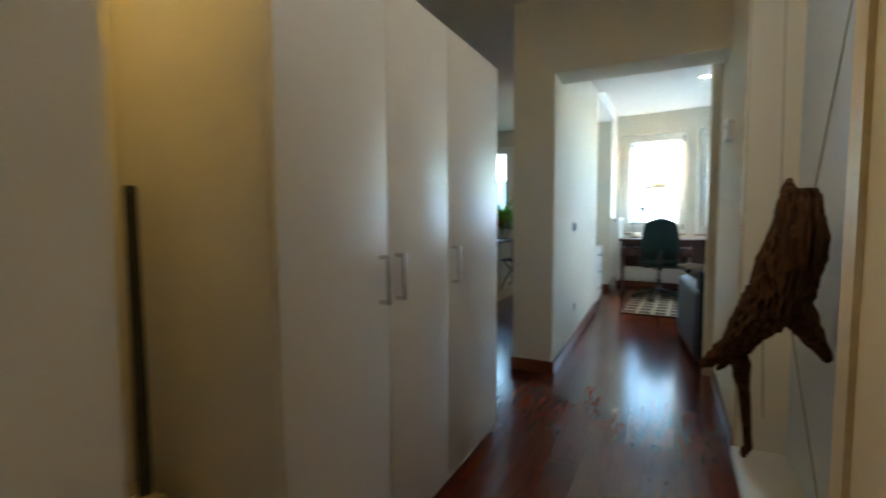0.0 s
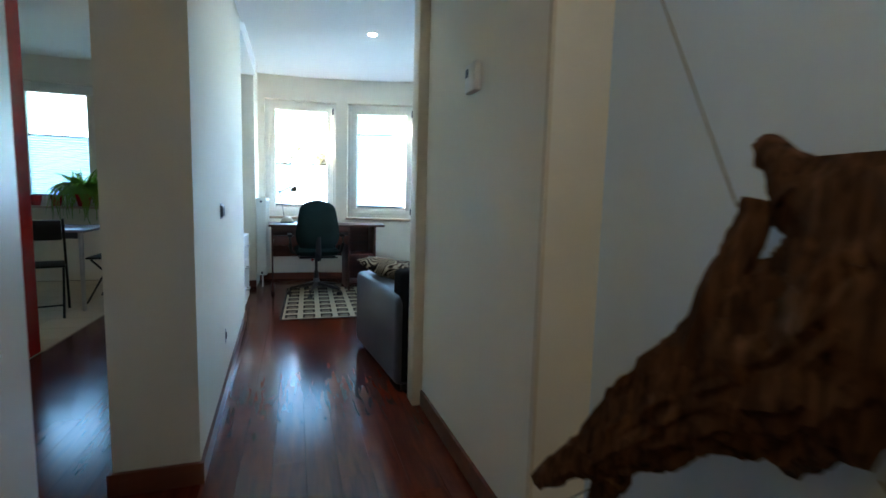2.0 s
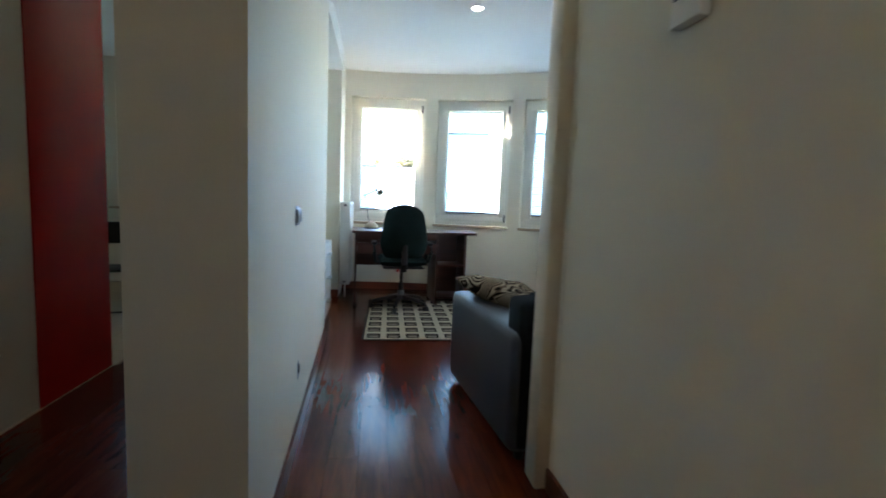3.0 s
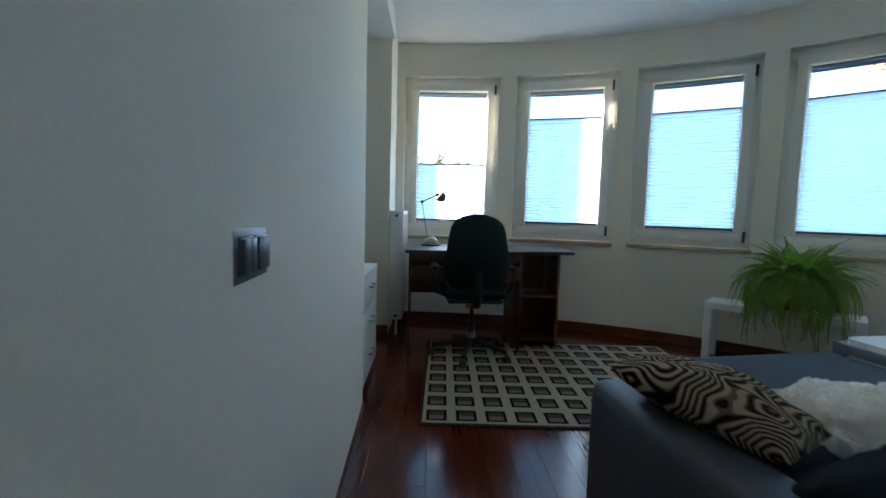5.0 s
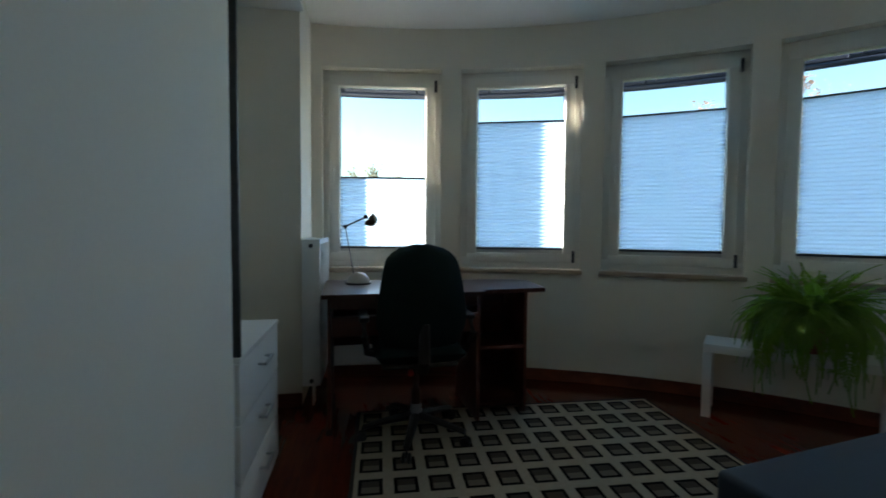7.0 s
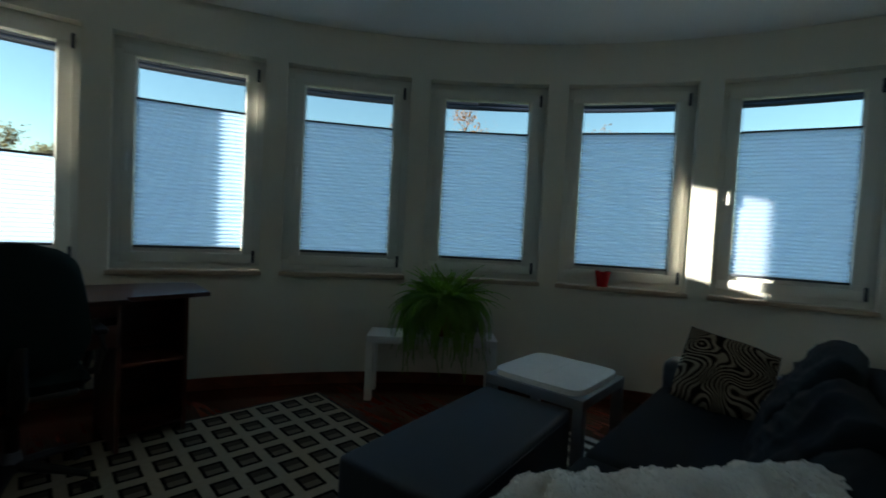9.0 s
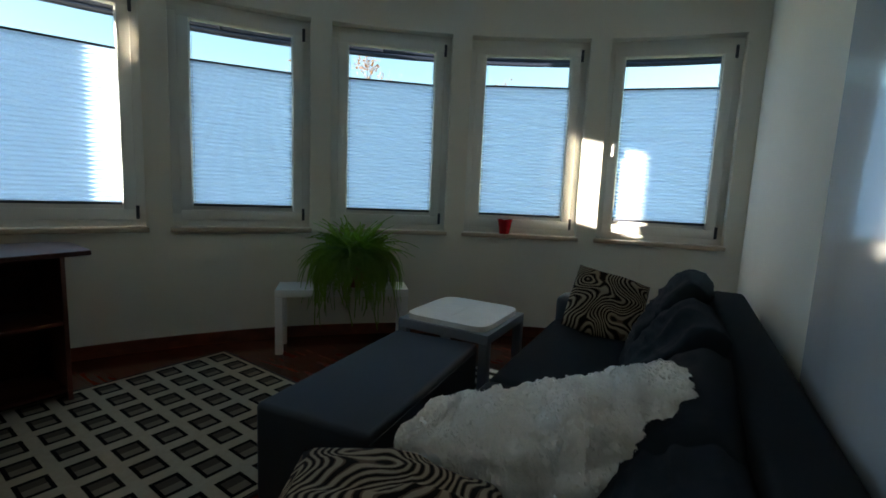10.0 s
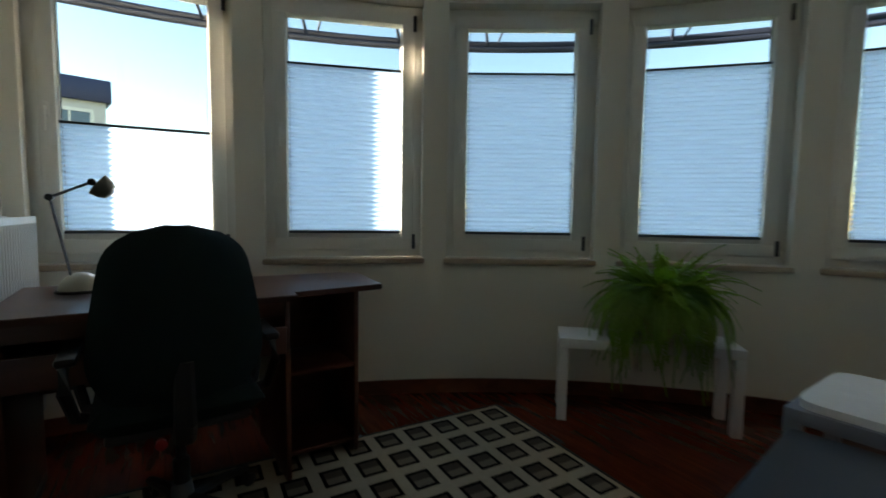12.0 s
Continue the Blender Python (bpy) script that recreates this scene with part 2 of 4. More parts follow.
SWIRL = swirl("swirl_pillow_print", 8.5, (1, 1, 0.3), distortion=1.5, warp_scale=6.0, warp_by=0.62)
ZEBRA = swirl("zebra_rug_print", 3.0, (1, 1, 1), ((0.012, 0.012, 0.012), (0.72, 0.70, 0.66), (0.30, 0.29, 0.27)), 7.0)
RUG = rug_pattern("square_rug_weave", (0.1577, 0.1835))
RUGEDGE = mat("black_rug_binding", (0.015, 0.012, 0.011), 0.95, bump=0.4, fine=300)
FURPILE = leaf("fur_pile_fibre", (0.95, 0.92, 0.87))
FURPILE.node_tree.nodes["Principled BSDF"].inputs["Specular IOR Level"].default_value = 0.05
AWNING = mat("dark_awning_metal", (0.022, 0.027, 0.048), 0.5, 0.2, vary=0.05)
DRIFT = wood("driftwood_grain", (0.022, 0.010, 0.006), (0.13, 0.060, 0.030), 0.9, "Z", 60, 0.05, bump=1.0)
DRIFT.node_tree.nodes["Principled BSDF"].inputs["Specular IOR Level"].default_value = 0.15
STRING = mat("grey_cord", (0.11, 0.105, 0.10), 0.7, spec=0.2)
FERN = leaf("fern_leaf", (0.16, 0.27, 0.025))
TERRA = mat("terracotta", (0.30, 0.085, 0.04), 0.7, vary=0.1, scale=12)
REDPOT = mat("red_glazed_ceramic", (0.42, 0.010, 0.014), 0.25, vary=0.05)
SOIL = mat("potting_soil", (0.03, 0.02, 0.013), 0.95, vary=0.3, scale=40, bump=0.6)
DARKGREY = mat("dark_grey", (0.03, 0.032, 0.035), 0.6)
SWITCHGREY = mat("graphite_switch_plastic", (0.10, 0.11, 0.13), 0.35, vary=0.04)
RADWHITE = mat("radiator_enamel", (0.80, 0.80, 0.77), 0.3, vary=0.02)
ORANGE = leaf("autumn_leaf", (0.30, 0.13, 0.03))
DULLEAF = leaf("thin_brown_leaf", (0.12, 0.09, 0.06))
BARK = mat("tree_bark", (0.09, 0.065, 0.05), 0.9, vary=0.2, scale=8, bump=0.5)
GROUND = mat("grass_ground", (0.06, 0.085, 0.03), 0.95, vary=0.3, scale=0.3, bump=0.3)
FACADE = mat("light_facade_render", (0.62, 0.60, 0.56), 0.85, vary=0.05, scale=1)
ROOFDARK = mat("dark_roof_metal", (0.02, 0.03, 0.09), 0.5, vary=0.08, scale=2)
WINDARK = mat("far_window_glass", (0.10, 0.15, 0.20), 0.08, vary=0.1, scale=1)
LAMPGLOW = glow("spot_bulb", (1.0, 0.93, 0.8), 9.0)
WICKER = mat("woven_wicker", (0.46, 0.40, 0.30), 0.8, vary=0.12, scale=30, bump=0.5)
LAMPCREAM = mat("cream_lamp_enamel", (0.50, 0.46, 0.36), 0.35, vary=0.04)
LAMPSHADE = mat("bronze_lamp_enamel", (0.20, 0.18, 0.13), 0.3, 0.5, vary=0.05)


# ---- mesh helpers ----
def mesh_of(bm, name, material, smooth=30):
    me = bpy.data.meshes.new(name)
    bmesh.ops.recalc_face_normals(bm, faces=bm.faces[:])
    bm.to_mesh(me)
    bm.free()
    me.materials.append(material)
    if smooth:
        for p in me.polygons:
            p.use_smooth = True
        me.set_sharp_from_angle(angle=radians(smooth))
    return me


def part(name, bm, material, parent=None, label="", at=None, smooth=30):
    ob = new(name, mesh_of(bm, name, material, smooth))
    if parent is not None:
        ob.parent = parent
    if at is not None:
        ob.matrix_basis = at
    if label:
        tagged(ob, label)
    return ob


def thing(name, at, label, category, group="", kind=""):
    ob = new(name)
    ob.empty_display_size = 0.1
    ob.matrix_basis = at
    return tagged(ob, label, category, group, kind)


def box(bm, x0, x1, y0, y1, z0, z1, bevel=0.0, m=None, seg=2):
    vs = [bm.verts.new((x, y, z)) for x in (x0, x1) for y in (y0, y1) for z in (z0, z1)]
    fs = [bm.faces.new([vs[i] for i in f]) for f in ((0, 1, 3, 2), (4, 6, 7, 5), (0, 4, 5, 1), (2, 3, 7, 6), (0, 2, 6, 4), (1, 5, 7, 3))]
    if bevel:
        es = list({e for f in fs for e in f.edges})
        r = bmesh.ops.bevel(bm, geom=es, offset=bevel, segments=seg, profile=0.5, affect="EDGES")
        vs = list({v for f in r["faces"] for v in f.verts} | {v for v in vs if v.is_valid})
    if m is not None:
        bmesh.ops.transform(bm, matrix=m, verts=vs)
    return bm


def B(*a, **k):
    return box(bmesh.new(), *a, **k)


def prism(pts, z0, z1):
    bm = bmesh.new()
    lo = [bm.verts.new((x, y, z0)) for x, y in pts]
    hi = [bm.verts.new((x, y, z1)) for x, y in pts]
    bm.faces.new(lo[::-1])
    bm.faces.new(hi)
    for i in range(len(pts)):
        j = (i + 1) % len(pts)
        bm.faces.new((lo[i], lo[j], hi[j], hi[i]))
    return bm


def lathe(bm, prof, seg=24, m=None):
    rings = []
    for r, z in prof:
        rings.append([bm.verts.new((r * math.cos(2 * math.pi * i / seg), r * math.sin(2 * math.pi * i / seg), z)) for i in range(seg)])
    for a, b in zip(rings, rings[1:]):
        for i in range(seg):
            j = (i + 1) % seg
            bm.faces.new((a[i], a[j], b[j], b[i]))
    bm.faces.new(rings[0][::-1])
    bm.faces.new(rings[-1])
    if m is not None:
        bmesh.ops.transform(bm, matrix=m, verts=[v for r in rings for v in r])
    return bm


def tube(bm, pts, radii, seg=10, squash=1.0, wob=0.0, seed=0.0):
    """A tapered tube along pts; radii one number or one a point."""
    if isinstance(radii, (int, float)):
        radii = [radii] * len(pts)
    pts = [Vector(p) for p in pts]
    rings, up = [], Vector((0.13, 0.31, 0.94)).normalized()
    for i, p in enumerate(pts):
        d = (pts[min(i + 1, len(pts) - 1)] - pts[max(i - 1, 0)]).normalized()
        s = d.cross(up)
        s = s.normalized() if s.length > 0.05 else d.cross(Vector((1, 0, 0))).normalized()
        u = s.cross(d).normalized()
        ring = []
        for k in range(seg):
            a = 2 * math.pi * k / seg
            o = (s * math.cos(a) + u * math.sin(a) * squash) * radii[i]
            q = p + o
            if wob:
                q = p + o * (1 + wob * noise.noise(q * 9 + Vector((seed, 0, 0))) + 0.6 * wob * noise.noise(q * 27 + Vector((0, seed, 0))))
            ring.append(bm.verts.new(q))
        rings.append(ring)
    for a, b in zip(rings, rings[1:]):
        for k in range(seg):
            j = (k + 1) % seg
            bm.faces.new((a[k], a[j], b[j], b[k]))
    bm.faces.new(rings[0][::-1])
    bm.faces.new(rings[-1])
    return bm


def T(*a, **k):
    return tube(bmesh.new(), *a, **k)


def cushion(sx, sy, sz, power=0.35, n=16, lump=0.02, seed=0.0):
    """A stuffed cushion centred on the origin, pinched at its edges."""
    bm = bmesh.new()
    grid = {}
    for side in (1, -1):
        for i in range(n + 1):
            for j in range(n + 1):
                u, v = 2 * i / n - 1, 2 * j / n - 1
                edge = i in (0, n) or j in (0, n)
                if edge and side == -1:
                    grid[side, i, j] = grid[1, i, j]
                    continue
                h = max(0.0, (1 - u * u)) ** power * max(0.0, (1 - v * v)) ** power
                pull = 1 - 0.06 * (1 - abs(u * v))
                w = Vector((u * sx / 2 * (pull if abs(v) > 0.9 else 1), v * sy / 2 * (pull if abs(u) > 0.9 else 1), side * (h * sz / 2)))
                w += Vector((0, 0, side)) * lump * (noise.noise(w * 6 + Vector((seed, seed, 0))) + 0.45 * noise.ridged_multi_fractal(Vector((w.x * 5 + seed, w.y * 14, seed)), 1.0, 2.0, 3, 1.0, 1.5) - 0.4) * h
                grid[side, i, j] = bm.verts.new(w)
        for i in range(n):
            for j in range(n):
                f = [grid[side, i, j], grid[side, i + 1, j], grid[side, i + 1, j + 1], grid[side, i, j + 1]]
                bm.faces.new(f if side == 1 else f[::-1])
    return bm


def struct(name, bm, material, label="", category="", smooth=30, parent=None):
    ob = part(name, bm, material, parent, smooth=smooth)
    return tagged(ob, label, category, kind="structure")


# ---- plan ----
CX, CY = -0.404, 4.757
R_IN, R_GLASS, R_OUT = 4.46, 4.575, 4.79
WIN_MID = [4.9 + 13.5 * i for i in range(6)]
HALF = 5.78
Z_SILL, Z_HEAD, Z_CEIL, Z_HALL, Z_SOFFIT = 0.845, 2.36, 2.66, 2.56, 2.46


def polar(deg, r, z=0.0):
    a = radians(deg)
    return Vector((CX + r * math.sin(a), CY + r * math.cos(a), z))


def arc_block(bm, a0, a1, r0, r1, z0, z1):
    n = max(1, round((a1 - a0) / 1.3))
    cols = []
    for i in range(n + 1):
        a = a0 + (a1 - a0) * i / n
        cols.append([bm.verts.new(polar(a, r, z)) for r, z in ((r0, z0), (r1, z0), (r1, z1), (r0, z1))])
    for a, b in zip(cols, cols[1:]):
        for k in range(4):
            bm.faces.new((a[k], a[(k + 1) % 4], b[(k + 1) % 4], b[k]))
    bm.faces.new(cols[0])
    bm.faces.new(cols[-1][::-1])
    return bm


curved = struct("wall_curved", arc_block(bmesh.new(), -3.0, 86.0, R_IN, R_OUT, -0.1, Z_SILL - 0.03), PLASTER, "curved cream-white plaster wall with six window openings", "wall")
part("head_band", arc_block(bmesh.new(), -3.0, 86.0, R_IN, R_OUT, Z_HEAD, 2.9), PLASTER, curved)
for a0, a1 in zip([-3.0] + [a + HALF for a in WIN_MID], [a - HALF for a in WIN_MID] + [86.0]):
    part("pier", arc_block(bmesh.new(), a0, a1, R_IN, R_OUT, Z_SILL - 0.03, Z_HEAD), PLASTER, curved)
struct("baseboard", arc_block(bmesh.new(), -2.0, 80.0, R_IN - 0.014, R_IN + 0.001, 0, 0.085), SKIRT, "reddish-brown wooden skirting board along the curved wall", "baseboard")

# corridor wall, slightly out of square, with the free end facing the hall
struct("wall_corridor", prism([(-0.449, 4.635), (-0.527, 7.06), (-0.83, 7.06), (-0.735, 4.635)], 0, Z_CEIL), PLASTER, "white plaster wall between the corridor and the dining room", "wall")
struct("baseboard_corridor", prism([(-0.435, 4.622), (-0.513, 7.06), (-0.528, 7.06), (-0.45, 4.636)], 0, 0.085), SKIRT, "reddish-brown skirting board", "baseboard")
struct("baseboard_pier", prism([(-0.435, 4.62), (-0.435, 4.636), (-0.75, 4.636), (-0.75, 4.62)], 0, 0.085), SKIRT, "reddish-brown skirting board round the wall end", "baseboard")
struct("baseboard_pier_side", prism([(-0.75, 4.622), (-0.735, 4.622), (-0.83, 7.06), (-0.845, 7.06)], 0, 0.085), SKIRT, "reddish-brown skirting board", "baseboard")
# recess behind the corridor wall, and the column beside the first window
struct("wall_recess", prism([(-1.05, 7.06), (-1.05, 8.66), (-1.15, 8.66), (-1.15, 7.06)], 0, Z_CEIL), PLASTER, "white plaster back wall of the recess", "wall")
struct("wall_recess_end", prism([(-0.831, 7.0), (-0.831, 7.059), (-1.15, 7.059), (-1.15, 7.0)], 0, Z_CEIL), PLASTER, "white plaster wall", "wall")
struct("wall_column", prism([(-0.552, 8.66), (-0.552, 9.35), (-1.2, 9.35), (-1.2, 8.66)], 0, Z_CEIL), PLASTER, "white plaster column beside the first window", "wall")
struct("baseboard_column", prism([(-0.552, 8.646), (-0.552, 8.659), (-1.05, 8.659), (-1.05, 8.646)], 0, 0.085), SKIRT, "reddish-brown skirting board", "baseboard")
# thin dark grey strip, upright from the chest top to the recess ceiling
struct("trim_dark_strip", B(-0.62, -0.566, 7.284, 7.30, 0.709, 2.49), DARKGREY, "dark vertical edge strip above the chest", "trim")

# right-hand hall wall, niche and jamb
struct("wall_hall_right", prism([(0.560, 3.92), (0.545, 5.13), (0.70, 5.13), (0.90, 3.92)], 0, Z_CEIL), PLASTER, "cream-white plaster hall wall", "wall")
struct("baseboard_hall", prism([(0.546, 3.925), (0.531, 5.13), (0.546, 5.13), (0.561, 3.925)], 0, 0.085), SKIRT, "reddish-brown skirting board", "baseboard")
struct("wall_niche_back", prism([(0.75, 2.526), (0.75, 3.919), (0.90, 3.919), (0.90, 2.526)], 0, Z_CEIL), SATIN, "back-painted glass wall of the niche, coloured with the blue daylight on it", "wall")
struct("niche_ledge", B(0.545, 0.752, 2.527, 3.918, 0.0, 0.045, bevel=0.004), WHITELAC, "white painted ledge at the foot of the niche", "ledge")
struct("wall_hall_near", prism([(0.575, 0.2), (0.556, 2.525), (0.90, 2.525), (0.90, 0.2)], 0, Z_CEIL), PLASTER, "cream plaster hall wall beside the niche", "wall")
struct("trim_niche", B(0.546, 0.56, 2.465, 2.526, 0.0, Z_HALL), CASING, "cream edge strip of the niche", "trim")
struct("trim_niche_far", B(0.553, 0.564, 3.914, 3.934, 0.05, Z_HALL), CASING, "cream edge strip of the niche", "trim")
struct("door_casing", B(0.488, 0.546, 5.060, 5.175, 0, Z_SOFFIT, bevel=0.006), CASING, "cream painted door casing at the room's entrance", "door casing")

# lintel over the corridor's mouth
struct("wall_lintel", B(-0.46, 0.56, 4.635, 4.92, 2.055, Z_CEIL), PLASTER, "white plaster lintel over the passage", "wall")

# wall behind the sofa, out of square
SX, SY, SANG = 0.53, 5.17, 6.3
su = Vector((math.cos(radians(SANG)), math.sin(radians(SANG))))
sv = Vector((-su.y, su.x))


def along(u, v):
    return (SX + su.x * u + sv.x * v, SY + su.y * u + sv.y * v)


struct("wall_sofa", prism([along(0, 0), along(4.2, 0), along(4.2, -0.14), along(0, -0.14)], 0, Z_CEIL), PLASTER, "white plaster wall behind the sofa", "wall")

# far side of the hall: closes the place behind the camera
struct("wall_hall_left_near", prism([(-0.49, 0.2), (-0.49, 1.915), (-0.62, 1.94), (-0.62, 0.2)], 0, Z_CEIL), PLASTER, "cream plaster wall at the hall's start", "wall")
struct("wall_hall_end", B(-0.62, 0.90, 0.08, 0.2, 0, Z_CEIL), PLASTER, "cream plaster wall that closes the hall", "wall")
struct("wall_alcove_side", B(-1.25, -0.62, 1.80, 1.94, 0, Z_CEIL), PLASTER, "cream plaster alcove wall", "wall")
struct("wall_alcove_back", B(-1.25, -1.096, 1.94, 3.30, 0, Z_CEIL), PLASTER, "cream plaster alcove wall", "wall")

# dining room shell
struct("wall_dining_divider", B(-1.93, -1.765, 3.4, 5.89, 0, Z_CEIL), PLASTER, "cream plaster wall beside the red one", "wall")
struct("wall_red", B(-1.96, -1.758, 5.89, 6.50, 0, Z_CEIL), REDPAINT, "glossy deep red painted wall end", "wall")
struct("wall_dining_south", B(-3.75, -1.93, 5.0, 5.12, 0, Z_CEIL), PLASTER, "cream plaster wall", "wall")
struct("wall_behind_wardrobe", B(-1.93, -1.05, 3.30, 3.40, 0, Z_CEIL), PLASTER, "cream plaster wall", "wall")
struct("wall_dining_left", B(-3.87, -3.75, 5.0, 9.75, 0, Z_CEIL), PLASTER, "cream plaster wall", "wall")
dw = bmesh.new()
DX0, DX1, DY = -3.22, -1.62, 9.47
box(dw, -3.87, DX0, DY, DY + 0.3, 0, Z_CEIL)
box(dw, DX1, -1.15, DY, DY + 0.3, 0, Z_CEIL)
box(dw, DX0, DX1, DY, DY + 0.3, 0, 0.92)
box(dw, DX0, DX1, DY, DY + 0.3, 2.37, Z_CEIL)
struct("wall_dining_window", dw, PLASTER, "plaster wall with the dining room window", "wall")
# added wall, out of view: blocks the low sun from the dining window
struct("wall_sun_block", B(-4.10, -3.93, 9.77, 11.35, -0.2, 3.3), FACADE, "added unseen wall that keeps the sun off the dining room window", "wall")
struct("wall_dining_east", B(-1.2, -1.15, 8.66, 9.5, 0, Z_CEIL), PLASTER, "plaster wall", "wall")

# ceilings
struct("ceiling", prism([(-3.9, 4.9), (-3.9, 9.8)] + [tuple(polar(a, R_OUT)[:2]) for a in range(-5, 88, 4)] + [(4.45, 4.85)], Z_CEIL, Z_CEIL + 0.2), CEILING, "flat white painted ceiling", "ceiling")
struct("ceiling_hall", B(-4.0, 0.95, 0.05, 4.9, Z_HALL, Z_CEIL + 0.2), CEILING, "flat white painted hall ceiling", "ceiling")
struct("ceiling_soffit", B(-0.50, 1.25, 4.92, 6.87, Z_SOFFIT, Z_CEIL), CEILING, "lowered white ceiling over the passage", "ceiling")
struct("ceiling_recess", B(-1.06, -0.53, 7.06, 8.66, 2.49, Z_CEIL), CEILING, "lowered white ceiling of the recess", "ceiling")

# ---- windows ----
BLIND_TOP = [1.535, 1.968, 1.972, 1.985, 2.005, 2.0]
GW, GZ0, GZ1 = 0.660, 0.990, 2.25


def frame_ring(w0, w1, z0, z1, t, y0, y1, bevel=0.004):
    bm = bmesh.new()
    box(bm, w0, w1, y0, y1, z0, z0 + t, bevel)
    box(bm, w0, w1, y0, y1, z1 - t, z1, bevel)
    box(bm, w0, w0 + t, y0 + 0.001, y1 - 0.001, z0 + t * 0.8, z1 - t * 0.8, bevel)
    box(bm, w1 - t, w1, y0 + 0.001, y1 - 0.001, z0 + t * 0.8, z1 - t * 0.8, bevel)
    return bm


def pleats(width, z0, z1, pitch=0.028, depth=0.017):
    bm = bmesh.new()
    n = max(2, round((z1 - z0) / pitch)) * 2
    rows = []
    for i in range(n + 1):
        z = z0 + (z1 - z0) * i / n
        y = depth * (0.5 if i % 2 else -0.5)
        rows.append([bm.verts.new((x, y, z)) for x in (-width / 2, width / 2)])
    for a, b in zip(rows, rows[1:]):
        bm.faces.new((a[0], a[1], b[1], b[0]))
    return bm


def window(i, mid):
    g = thing("window_%d" % (i + 1), Matrix.Translation(polar(mid, R_GLASS)) @ pose(0, 0, 0, 0, 0, -mid), "white plastic tilt window set in the curved wall", "window", kind="structure")
    W = 0.905
    part("window_frame", frame_ring(-W / 2 - 0.018, W / 2 + 0.018, Z_SILL, Z_HEAD, 0.083, -0.035, 0.035), PVC, g)
    sash = part("sash", frame_ring(-W / 2 + 0.045, W / 2 - 0.045, Z_SILL + 0.045, Z_HEAD - 0.045, 0.072, -0.055, 0.02, 0.006), PVC, g)
    part("gasket", frame_ring(-GW / 2 - 0.006, GW / 2 + 0.006, GZ0 - 0.004, GZ1 + 0.004, 0.007, -0.014, 0.012, 0), GASKET, sash, smooth=0)
    part("glazing_bead", B(-GW / 2 - 0.010, GW / 2 + 0.010, -0.018, 0.010, 0.955, 0.993), PVC, sash)
    for x in (-0.335, 0.335):
        part("glazing_bead", B(x - 0.006, x + 0.006, -0.018, 0.010, 0.993, GZ1), PVC, sash)
    pane = part("pane", B(-GW / 2, GW / 2, -0.003, 0.003, GZ0, GZ1), GLASS, g, smooth=0)
    pane.visible_shadow = False
    part("hinge", B(W / 2 - 0.052, W / 2 - 0.032, -0.062, -0.045, Z_HEAD - 0.15, Z_HEAD - 0.06, 0.004), GREYMETAL, g)
    part("hinge", B(W / 2 - 0.052, W / 2 - 0.032, -0.062, -0.045, Z_SILL + 0.05, Z_SILL + 0.14, 0.004), GREYMETAL, g)
    h = bmesh.new()
    box(h, -W / 2 + 0.062, -W / 2 + 0.092, -0.066, -0.055, 1.56, 1.63, 0.004)
    box(h, -W / 2 + 0.068, -W / 2 + 0.086, -0.096, -0.066, 1.585, 1.605, 0.003)
    box(h, -W / 2 + 0.068, -W / 2 + 0.086, -0.098, -0.084, 1.49, 1.606, 0.005)
    part("window_handle", h, PVC, g)
    part("window_sill", B(-W / 2 - 0.012, W / 2 + 0.012, -0.155, -0.03, Z_SILL - 0.032, Z_SILL, 0.006), SILL, g, "beige marble sill")
    # pleated blind hung on the sash
    bl = thing("pleated_blind", Matrix.Translation(polar(mid, R_GLASS - 0.034)) @ pose(0, 0, 0, 0, 0, -mid),
               "half-lowered white pleated blind on the window" if i == 0 else "almost fully closed white pleated blind on the window", "blind", "pleated blinds of the curved wall")
    top, bot = BLIND_TOP[i], 1.006
    part("fabric", pleats(GW - 0.004, bot, top), BLIND, bl, smooth=0)
    part("top_rail", B(-GW / 2, GW / 2, -0.011, 0.011, top, top + 0.013, 0.002), GREYMETAL, bl)
    part("bottom_rail", B(-GW / 2, GW / 2, -0.012, 0.012, bot - 0.016, bot, 0.002), GREYMETAL, bl)
    for x in (-GW / 2 + 0.012, GW / 2 - 0.012):
        part("cord", T([(x, 0, bot), (x, 0, GZ1)], 0.0012, seg=5), STRING, bl)


for i, mid in enumerate(WIN_MID):
    window(i, mid)


def sky_lamp(at, width, z0, z1, watts):
    ob = new("sky_light", bpy.data.lights.new("sky_light", "AREA"))
    ob.data.shape, ob.data.size, ob.data.size_y = "RECTANGLE", width, z1 - z0
    ob.data.spread = radians(80)
    ob.data.energy, ob.data.color = watts, (0.66, 0.80, 0.90)
    ob.matrix_world = at @ pose(0, 0, (z0 + z1) / 2, -90, 0, 0)


for i, mid in enumerate(WIN_MID):
    sky_lamp(Matrix.Translation(polar(mid, R_GLASS + 0.14)) @ pose(0, 0, 0, 0, 0, -mid), GW + 0.20, 0.90, BLIND_TOP[i] + 0.015, 0.42 * (BLIND_TOP[i] - 0.90))

